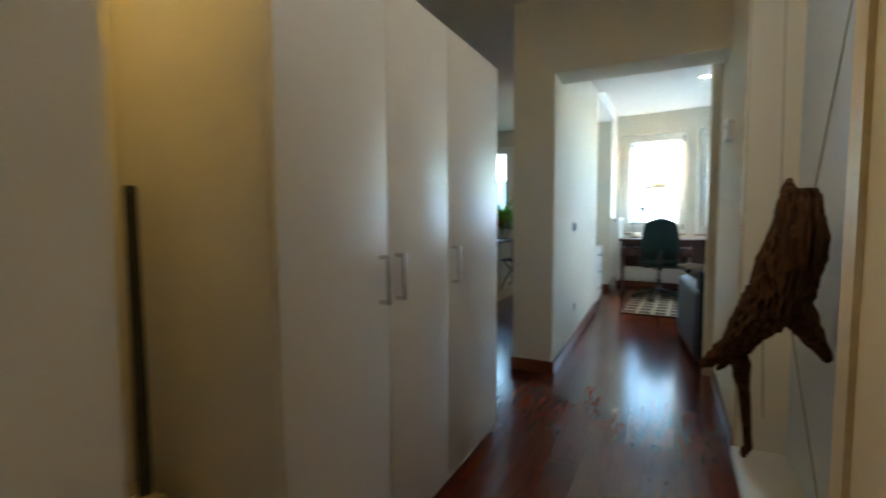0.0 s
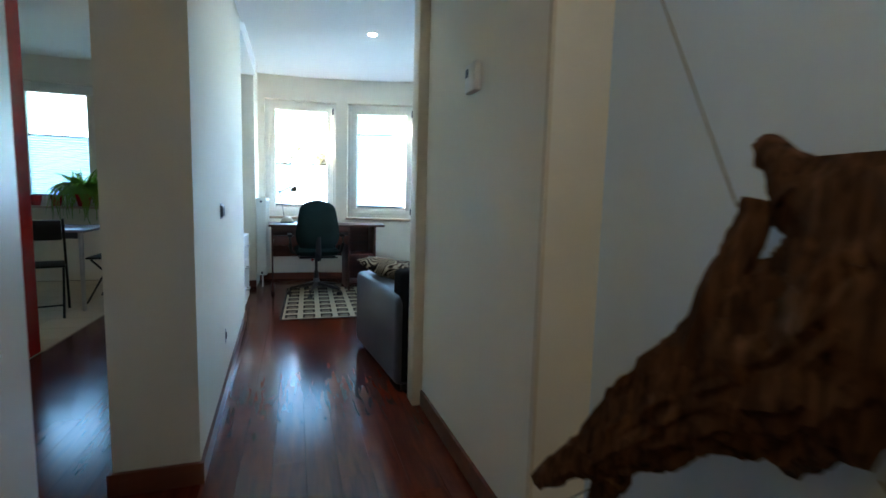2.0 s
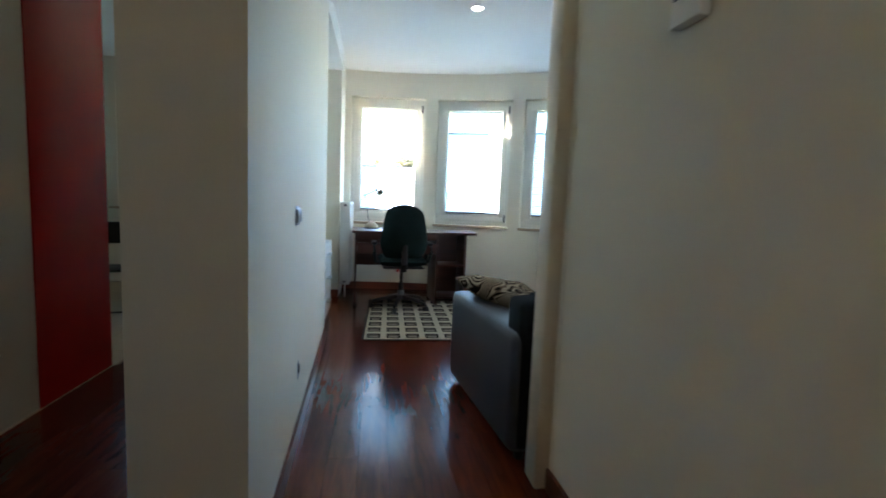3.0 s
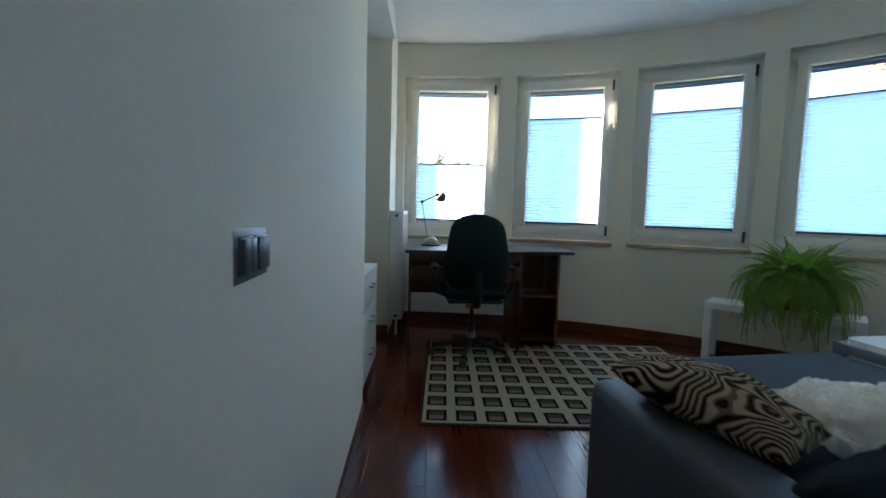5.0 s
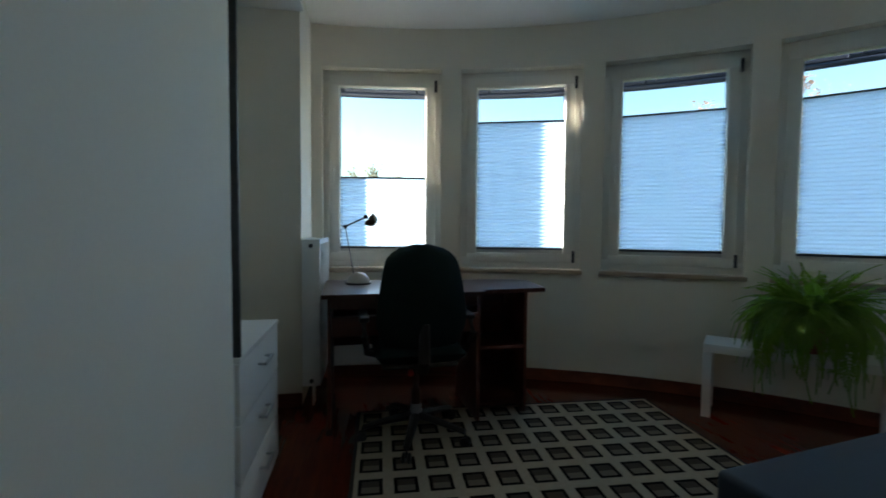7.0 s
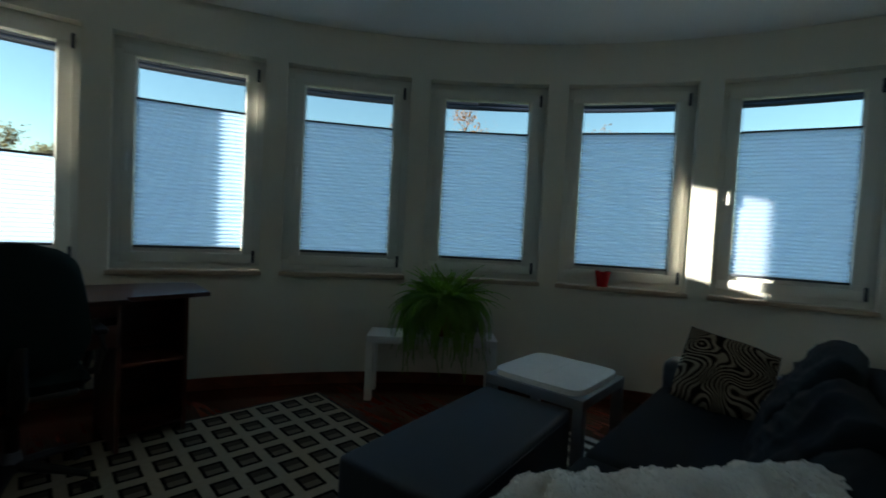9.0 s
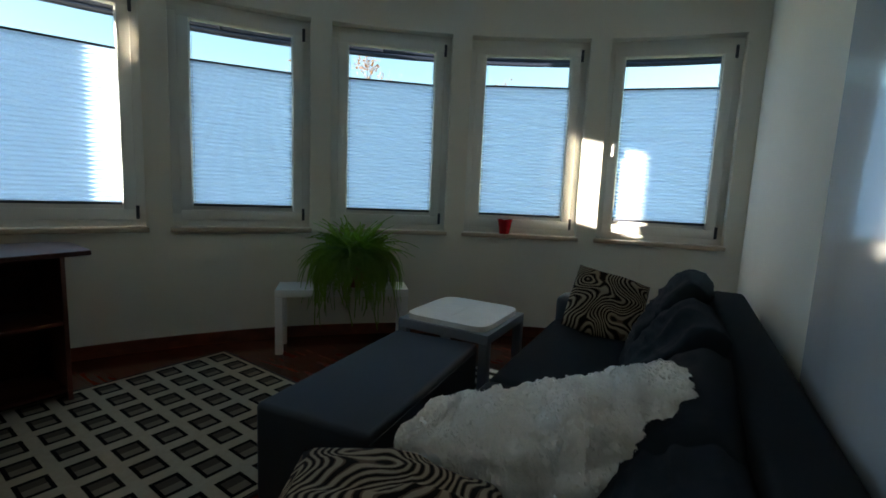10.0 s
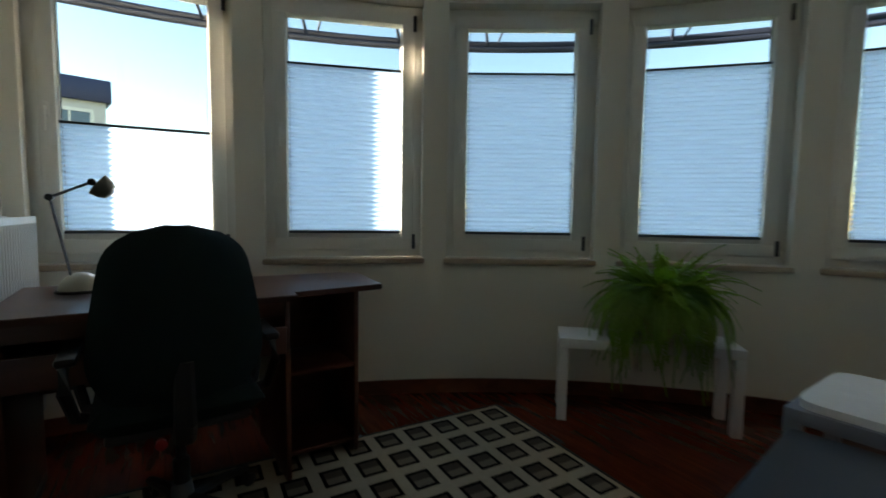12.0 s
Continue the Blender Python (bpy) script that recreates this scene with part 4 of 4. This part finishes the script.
# ---- sofa group ----
SOFA_AT = pose(SX, SY, 0, 0, 0, SANG)
sofa = thing("sofa", SOFA_AT, "long dark blue-grey fabric sofa with loose back cushions", "sofa")
part("base", B(0.10, 2.30, 0.08, 1.0, 0.05, 0.265, 0.012), SOFA, sofa)
part("back_frame", B(-0.06, 2.40, 0.072, 0.236, 0.05, 0.70, 0.03, seg=3), SOFA, sofa)
for u0, u1 in ((-0.085, 0.105), (2.30, 2.475)):
    part("arm", B(u0, u1, 0.08, 1.05, 0.03, 0.565, 0.045, seg=5), LEATHERETTE, sofa, "smooth blue-grey leatherette arm")
for u0, u1 in ((0.112, 1.20), (1.206, 2.293)):
    part("seat_cushion", B(u0, u1, 0.24, 1.045, 0.262, 0.432, 0.035, seg=4), SOFA, sofa)
for i, (u, z, w, lean) in enumerate(((0.42, 0.510, 0.80, 138), (0.96, 0.530, 0.82, 132), (1.52, 0.576, 0.84, 124), (1.98, 0.616, 0.72, 120))):
    b = cushion(w, 0.46, 0.22, 0.26, 56, 0.030, 3.0 * i + 1)
    part("back_cushion", b, SOFA, sofa, at=pose(u, 0.410, z, lean, (2, -1, 2, 3)[i], (4, -3, 3, -4)[i]), smooth=85)
for u, v in ((-0.02, 0.12), (2.40, 0.12), (-0.02, 0.90), (2.40, 0.90)):
    part("foot", lathe(bmesh.new(), [(0.020, 0.0), (0.024, 0.05)], 12, pose(u, v, 0)), BLACKPL, sofa)


def on_sofa(u, v, z, rx=0, ry=0, rz=0):
    return SOFA_AT @ pose(u, v, z, rx, ry, rz)


def pillow(at, size, thick, seed, label):
    g = thing("throw_pillow", at, label, "pillow", "swirl print pillows")
    part("cover", cushion(size, size, thick, 0.42, 24, 0.03, seed), SWIRL, g, smooth=85)
    s = size / 2
    part("piping", T([(-s, -s * 0.97, 0), (0, -s * 0.94, 0.001), (s, -s * 0.97, 0)], 0.004, seg=6), RUGEDGE, g)
    return g


pillow(on_sofa(0.165, 0.785, 0.590, 9, -12, 120), 0.44, 0.135, 2.0, "brown and cream swirl print pillow lying over the arm")
pillow(on_sofa(2.165, 0.735, 0.578, 51, 14, -80), 0.40, 0.16, 5.0, "brown and cream swirl print pillow leaning on the arm and back")


def fur_heap(stations, n=90, m=54):
    """A rumpled blanket swept along a bent ridge: stations of x, y, base height, half width and rise."""
    bm = bmesh.new()
    rows, last = [], len(stations) - 1
    for i in range(n + 1):
        f = i / n * last
        k = min(last - 1, int(f))
        g = f - k
        g = g * g * (3 - 2 * g)
        x, y, z, w, h = (p + (q - p) * g for p, q in zip(stations[k], stations[k + 1]))
        cap = math.sqrt(max(0.02, 1 - abs(2 * i / n - 1) ** 9))
        p0, p1 = stations[k], stations[k + 1]
        d = Vector((p1[0] - p0[0], p1[1] - p0[1], 0)).normalized()
        side = Vector((-d.y, d.x, 0))
        row = []
        for j in range(m + 1):
            t = math.pi * j / m
            p = Vector((x, y, z)) + side * w * cap * math.cos(t) + Vector((0, 0, h * cap * math.sin(t) ** 0.55))
            out = side * math.cos(t) + Vector((0, 0, math.sin(t) + 0.1))
            fold = 0.035 * noise.noise(Vector((p.x * 4.5 + 2.0, p.y * 4.5, p.z * 3))) + 0.016 * noise.noise(p * 12) + 0.024 * abs(noise.noise(p * 22)) + 0.012 * noise.noise(p * 48)
            q = p + out * fold
            q.z = max(q.z, 0.436)
            row.append(bm.verts.new(q))
        rows.append(row)
    for a, b in zip(rows, rows[1:]):
        for j in range(m):
            bm.faces.new((a[j], a[j + 1], b[j + 1], b[j]))
        bm.faces.new((a[m], a[0], b[0], b[m]))
    bm.faces.new(rows[0])
    bm.faces.new(rows[-1][::-1])
    return bm


def fur_pile(heap, count, seed):
    """Short curved tufts that stand on the blanket."""
    r = random.Random(seed)
    bmesh.ops.recalc_face_normals(heap, faces=heap.faces[:])
    faces = [f for f in heap.faces if len(f.verts) == 4 and f.normal.z > -0.2]
    bm = bmesh.new()
    for k in range(count):
        f = faces[r.randrange(len(faces))]
        vs = [v.co for v in f.verts]
        c = vs[0].lerp(vs[1], r.random()).lerp(vs[3].lerp(vs[2], r.random()), r.random())
        lean = noise.noise_vector(c * 9) * 1.1 + Vector((r.gauss(0, 0.35), r.gauss(0, 0.35), r.gauss(0, 0.35)))
        d = (f.normal + lean).normalized()
        u = d.orthogonal().normalized() * r.uniform(0.004, 0.007)
        ll = r.uniform(0.005, 0.010)
        mid = c + d * ll * 0.6
        tip = c + d * ll - Vector((0, 0, ll * 0.25))
        a0, a1, b0, b1, e = (bm.verts.new(v) for v in (c - u, c + u, mid - u * 0.8, mid + u * 0.8, tip))
        bm.faces.new((a0, a1, b1, b0))
        bm.faces.new((b0, b1, e))
    return bm


throw = thing("fur_throw", pose(0, 0, 0), "rumpled white faux fur throw heaped on the sofa", "throw")
heap = fur_heap([(1.01, 6.31, 0.435, 0.06, 0.07), (1.09, 6.17, 0.435, 0.14, 0.13), (1.16, 6.02, 0.435, 0.20, 0.18), (1.19, 5.86, 0.44, 0.25, 0.21), (1.25, 5.74, 0.45, 0.25, 0.245), (1.31, 5.64, 0.50, 0.21, 0.22), (1.35, 5.56, 0.54, 0.16, 0.18)])
pile = fur_pile(heap, 14000, 8)
part("fur_base", heap, FUR, throw, smooth=60)
tagged(part("fur_pile", pile, FURPILE, throw, smooth=60), "short white fur pile", kind="stuff")

ottoman = thing("ottoman", pose(1.475, 6.755, 0, 0, 0, 10), "low rectangular dark blue-grey padded ottoman", "ottoman")
part("body", B(-0.503, 0.503, -0.238, 0.238, 0.03, 0.405, 0.022, seg=4), FAUX, ottoman)
part("piping", T([(-0.50, -0.2385, 0.372), (0.0, -0.239, 0.373), (0.50, -0.2385, 0.372)], 0.0025, seg=6), FAUX, ottoman)
for x in (-0.45, 0.45):
    for y in (-0.19, 0.19):
        part("foot", lathe(bmesh.new(), [(0.018, 0.0), (0.020, 0.032)], 10, pose(x, y, 0)), BLACKPL, ottoman)

table = thing("side_table", pose(2.275, 6.86, 0, 0, 0, 5), "square grey lacquered side table beside the ottoman", "side table")
part("tabletop", B(-0.275, 0.275, -0.275, 0.275, 0.40, 0.45, 0.003), GREYLAC, table)
for x in (-0.25, 0.25):
    for y in (-0.25, 0.25):
        part("leg", B(x - 0.025, x + 0.025, y - 0.025, y + 0.025, 0.0, 0.40, 0.003), GREYLAC, table)
pad = thing("table_pad", pose(2.285, 6.865, 0.4505, 0, 0, 5), "white quilted pad lying on the grey table", "pad")
pb = prism([(0.266 * math.copysign(abs(math.cos(a)) ** 0.28, math.cos(a)), 0.252 * math.copysign(abs(math.sin(a)) ** 0.28, math.sin(a))) for i, a in enumerate([2 * math.pi * k / 64 + 0.01 for k in range(64)])], 0.0, 0.028)
bmesh.ops.bevel(pb, geom=[e for e in pb.edges if abs(e.verts[0].co.z - e.verts[1].co.z) < 1e-5 and e.verts[0].co.z > 0.02], offset=0.009, segments=3, affect="EDGES")
part("cover", pb, PADWHITE, pad)
part("seam", T([(-0.25, 0.0, 0.028), (0.0, 0.004, 0.0285), (0.25, 0.0, 0.028)], 0.0012, seg=5), PADWHITE, pad)

BENCH_AT = pose(2.23, 7.815, 0, 0, 0, -43.2)
bench = thing("plant_bench", BENCH_AT, "narrow white lacquered bench that carries the fern", "bench")
part("top", B(-0.455, 0.455, 0.0, 0.27, 0.405, 0.457, 0.003), WHITELAC, bench)
for x in (-0.43, 0.43):
    for y in (0.025, 0.245):
        part("leg", B(x - 0.025, x + 0.025, y - 0.025, y + 0.025, 0.0, 0.405, 0.003), WHITELAC, bench)


# ---- plants ----
def frond_mesh(seed, length, droop):
    r = random.Random(seed)
    bm = bmesh.new()
    pts, n = [], 22
    ang, p = radians(84), Vector((0, 0, 0))
    for i in range(n + 1):
        pts.append(p.copy())
        ang = max(radians(-86), ang - radians(droop) / n * (1.35 - 0.6 * i / n))
        p = p + Vector((math.cos(ang), 0.12 * math.sin(i * 0.4 + seed), math.sin(ang))) * (length / n)
    tube(bm, pts[::3] + [pts[-1]], [0.0022] * len(pts[::3]) + [0.0008], seg=4)
    for i in range(2, n * 2):
        f = i / (n * 2)
        a = pts[min(n, i // 2)].lerp(pts[min(n, i // 2 + 1)], (i % 2) / 2)
        d = (pts[min(n, i // 2 + 1)] - pts[min(n - 1, i // 2)]).normalized()
        ll = 0.046 * math.sin(min(1.0, 0.15 + f * 1.05) * math.pi) ** 0.6 * r.uniform(0.75, 1.1) + 0.006
        for s in (-1, 1):
            side = (Vector((0, s, 0)) + d * 0.35 + Vector((0, 0, r.uniform(-0.35, 0.1)))).normalized()
            w = d * 0.0078
            q = a + side * ll * 0.55
            e = a + side * ll + Vector((0, 0, -0.25 * ll))
            bm.faces.new([bm.verts.new(v) for v in (a - w * 0.5, q - w, e, q + w)])
    return mesh_of(bm, "frond", FERN, 0)


FRONDS = [frond_mesh(k, size, droop) for k, (size, droop) in enumerate(((0.46, 60), (0.54, 105), (0.62, 205), (0.66, 225), (0.55, 165), (0.44, 95), (0.72, 235), (0.60, 190), (0.50, 140)))]


def fern(at, count, scale, label, pot_material):
    g = thing("potted_fern", at, label, "potted plant")
    part("pot", lathe(bmesh.new(), [(0.06 * scale, 0.0), (0.085 * scale, 0.13 * scale), (0.095 * scale, 0.135 * scale), (0.095 * scale, 0.16 * scale), (0.085 * scale, 0.16 * scale), (0.08 * scale, 0.14 * scale)], 26), pot_material, g)
    part("soil", lathe(bmesh.new(), [(0.079 * scale, 0.135 * scale), (0.076 * scale, 0.146 * scale), (0.01, 0.150 * scale)], 18), SOIL, g)
    r = random.Random(11)
    for k in range(count):
        f = new("frond", FRONDS[k % 9])
        f.parent = g
        f.matrix_basis = pose(r.uniform(-0.04, 0.04) * scale, r.uniform(-0.04, 0.04) * scale, 0.15 * scale, r.uniform(-12, 12), r.uniform(-14, 16), k * 137.5 + r.uniform(-15, 15)) @ Matrix.Scale(scale * r.uniform(0.8, 1.15), 4)
    return g


fern(BENCH_AT @ pose(0.07, 0.13, 0.457), 250, 0.95, "large bushy green fern in a terracotta pot", TERRA)

redpot = thing("flowerpot", Matrix.Translation(polar(57.4, 4.475, Z_SILL)) @ Matrix.Scale(1.2, 4), "small glossy red flowerpot on the window sill", "flowerpot")
part("pot", lathe(bmesh.new(), [(0.034, 0.0), (0.047, 0.085), (0.050, 0.088), (0.050, 0.098), (0.044, 0.098), (0.042, 0.08)], 26), REDPOT, redpot)
part("soil", lathe(bmesh.new(), [(0.042, 0.078), (0.040, 0.084), (0.008, 0.086)], 16), SOIL, redpot)

# ---- dining room ----
dtab = thing("dining_table", pose(-2.45, 8.05, 0, 0, 0, 4), "mauve-grey dining table with thin metal legs", "dining table")
part("tabletop", B(-0.55, 0.52, -0.42, 0.42, 0.728, 0.752, 0.006), mat("mauve_grey_laminate", (0.30, 0.27, 0.31), 0.25, vary=0.04), dtab)
for x in (-0.49, 0.47):
    for y in (-0.36, 0.36):
        part("leg", T([(x, y, 0.0), (x, y, 0.728)], [0.016, 0.019], seg=10), ALU, dtab)
part("apron", B(-0.47, 0.45, -0.37, -0.35, 0.67, 0.728, 0.002), GREYMETAL, dtab)


def folding_chair(at):
    g = thing("folding_chair", at, "black metal folding chair pushed under the table", "chair", "folding chairs at the dining table")
    part("seat", B(-0.20, 0.20, -0.18, 0.20, 0.435, 0.455, 0.008), BLACKPL, g)
    part("backrest", B(-0.19, 0.19, -0.265, -0.245, 0.68, 0.85, 0.010), BLACKPL, g)
    for s in (-1, 1):
        part("front_leg", T([(s * 0.20, 0.20, 0.0), (s * 0.20, -0.02, 0.42), (s * 0.20, -0.25, 0.86)], 0.010, seg=8), BLACKPL, g)
        part("rear_leg", T([(s * 0.175, -0.24, 0.0), (s * 0.175, 0.16, 0.43)], 0.010, seg=8), BLACKPL, g)
    part("crossbar", T([(-0.175, -0.15, 0.10), (0.175, -0.15, 0.10)], 0.008, seg=6), BLACKPL, g)
    return g


fc = folding_chair(pose(-2.25, 7.62, 0, 0, 0, 20))
copy_thing(fc, pose(-1.86, 8.25, 0, 0, 0, 92))
copy_thing(fc, pose(-2.75, 7.60, 0, 0, 0, -10))
fern(pose(-2.50, 9.30, 0.92), 110, 0.9, "green fern on the dining room sill", REDPOT)
for x in (-2.98, -2.78):
    q = thing("flowerpot", pose(x, 9.33, 0.92), "red flowerpot on the dining room sill", "flowerpot", "red pots on the dining sill")
    part("pot", lathe(bmesh.new(), [(0.04, 0.0), (0.058, 0.10), (0.062, 0.12), (0.054, 0.12), (0.05, 0.10)], 20), REDPOT, q)
    part("soil", lathe(bmesh.new(), [(0.05, 0.098), (0.01, 0.103)], 14), SOIL, q)

# ---- outside ----
tagged(part("ground", B(-300, 300, -300, 300, -5.6, -5.5), GROUND, smooth=0), "flat grassy ground far below the windows", "ground", kind="structure")
awning = thing("awning_frame", pose(0, 0, 0), "grey metal awning frame round the curved facade", "awning")
for r, z, t in ((5.35, 2.440, 0.027), (5.30, 2.388, 0.022)):
    part("rail", T([polar(a, r, z) for a in range(-12, 88, 3)], t, seg=8), AWNING, awning)
for k in range(13):
    a = -8 + 7.4 * k
    part("strut", T([polar(a, 4.79, 2.66), polar(a + 1.2, 5.34, 2.43)], 0.012, seg=6), AWNING, awning)
    part("hanger", T([polar(a + 3.2, 4.79, 2.62), polar(a + 2.0, 5.34, 2.44)], 0.008, seg=6), AWNING, awning)

house = thing("apartment_building", pose(-1.28, 21.0, -5.5, 0, 0, 12), "light apartment block with a dark roof band", "building")
part("wall", B(-3.4, 0.0, 0.0, 9.0, 0.0, 9.3), FACADE, house, smooth=0)
part("roof", B(-3.5, 0.12, -0.12, 9.1, 9.3, 9.85, 0.02), ROOFDARK, house)
for f in range(3):
    for x in (-0.95, -2.60):
        z = 8.15 - 2.9 * f
        w = part("window", frame_ring(x - 0.70, x + 0.70, z - 0.2, z + 0.95, 0.08, -0.04, 0.02, 0), PVC, house, smooth=0)
        for k in range(3):
            part("pane", B(x - 0.62 + k * 0.425, x - 0.23 + k * 0.425, -0.012, -0.002, z - 0.12, z + 0.87), WINDARK, w, smooth=0)
            if k:
                part("mullion", B(x - 0.655 + k * 0.425, x - 0.62 + k * 0.425, -0.03, -0.002, z - 0.12, z + 0.87), PVC, w, smooth=0)


def tree(bearing, dist, top, spread, leaf_material, leaves, seed, label):
    r = random.Random(seed)
    a = radians(bearing)
    g = thing("tree", pose(dist * math.sin(a), 5.5 + dist * math.cos(a), -5.5), label, "tree")
    h = top + 5.5
    bm = bmesh.new()
    tube(bm, [(0, 0, 0), (0.1, 0, h * 0.3), (-0.1, 0.1, h * 0.6), (0, 0, h * 0.95)], [0.22, 0.17, 0.10, 0.02], seg=8)
    tips = []
    for k in range(46):
        z = h * r.uniform(0.35, 0.92)
        t = r.uniform(0, 2 * math.pi)
        ll = spread * (1.1 - z / h * 0.6) * r.uniform(0.5, 1.0)
        e = Vector((math.cos(t) * ll, math.sin(t) * ll, z + ll * 0.75))
        m = e * 0.5 + Vector((0, 0, z * 0.5 - 0.1))
        tube(bm, [(0, 0, z), (m.x, m.y, m.z), e], [0.045, 0.028, 0.008], seg=5)
        tips.append((m, e))
        for j in range(3):
            q = e + Vector((r.uniform(-0.5, 0.5), r.uniform(-0.5, 0.5), r.uniform(0.0, 0.6)))
            tube(bm, [m.lerp(e, 0.6), q], [0.014, 0.004], seg=4)
            tips.append((e, q))
    part("trunk", bm, BARK, g)
    lv = bmesh.new()
    for k in range(leaves):
        m, e = tips[r.randrange(len(tips))]
        c = m.lerp(e, r.uniform(0.3, 1.1)) + Vector((r.gauss(0, 0.16), r.gauss(0, 0.16), r.gauss(0, 0.16)))
        x = Vector((r.uniform(-1, 1), r.uniform(-1, 1), r.uniform(-1, 1))).normalized()
        y = x.orthogonal().normalized()
        s = r.uniform(0.03, 0.07) * dist / 18
        lv.faces.new([lv.verts.new(v) for v in (c - x * s, c + y * s * 0.6, c + x * s, c - y * s * 0.6)])
    part("crown", lv, leaf_material, g, smooth=0)


tree(44.0, 18, 5.0, 3.6, ORANGE, 14000, 3, "autumn tree with sparse orange leaves")
tree(62.5, 22, 6.2, 2.6, ORANGE, 1200, 4, "autumn tree with almost bare branches")
tree(-0.6, 30, 5.0, 1.7, DULLEAF, 5000, 5, "distant tree with thinning grey-brown leaves")
tree(3.0, 34, 4.9, 1.7, DULLEAF, 5000, 6, "distant tree with thinning grey-brown leaves")

# ---- floor, laid in planks ----
floor = struct("floor", prism([(-4.0, 0.0), (4.6, 0.0), (4.6, 9.8), (-4.0, 9.8)], -0.25, -0.013), UNDER, "glossy dark red-brown hardwood plank floor", "floor", smooth=0)
PL, PW = 1.15, 0.128
plank_mesh = mesh_of(B(-PW / 2 + 0.0003, PW / 2 - 0.0003, -PL / 2 + 0.0003, PL / 2 - 0.0003, -0.0125, 0.0, 0.0006, seg=1), "plank", FLOORWOOD, 0)


def plank_span(x):
    """The stretch of y that the floor has at x, between its walls."""
    lo = 0.22 if -0.6 < x < 0.62 else (3.42 if x < -0.6 else 5.12 + (x - 0.53) * 0.11)
    if 0.62 <= x < 0.80:
        lo = 5.05
    hi = CY + math.sqrt(max(0.0, 4.60 ** 2 - (x - CX) ** 2))
    if x < -0.75:
        hi = 9.45
    if x < -1.75:
        hi = 5.6 + 0.9
    return lo, hi


for i in range(-14, 33):
    x = i * PW
    lo, hi = plank_span(x)
    for j in range(-1, 9):
        y = j * PL + (i * 0.43 % 1.0) * PL
        y0, y1 = max(lo, y - PL / 2), min(hi, y + PL / 2)
        if y1 - y0 < 0.06:
            continue
        if y1 - y0 > PL - 0.001:
            me = plank_mesh
        else:
            h = (y1 - y0) / 2
            me = mesh_of(B(-PW / 2 + 0.0003, PW / 2 - 0.0003, -h + 0.0003, h - 0.0003, -0.0125, 0.0, 0.0006, seg=1), "plank", FLOORWOOD, 0)
        p = new("plank", me)
        p.matrix_basis = pose(x, (y0 + y1) / 2, 0)
        p.parent = floor
tiles = struct("floor_tiles", B(-3.75, -1.745, 5.12, 9.47, -0.012, -0.003), GROUT, "beige ceramic tile floor of the dining room", "floor", smooth=0)
tile_mesh = mesh_of(B(-0.163, 0.163, -0.163, 0.163, -0.004, 0.001, 0.0015, seg=1), "tile", TILE, 0)
for i in range(6):
    for j in range(13):
        p = new("tile", tile_mesh)
        p.matrix_basis = pose(-1.912 - i * 0.33, 5.3 + j * 0.33, 0)
        p.parent = tiles
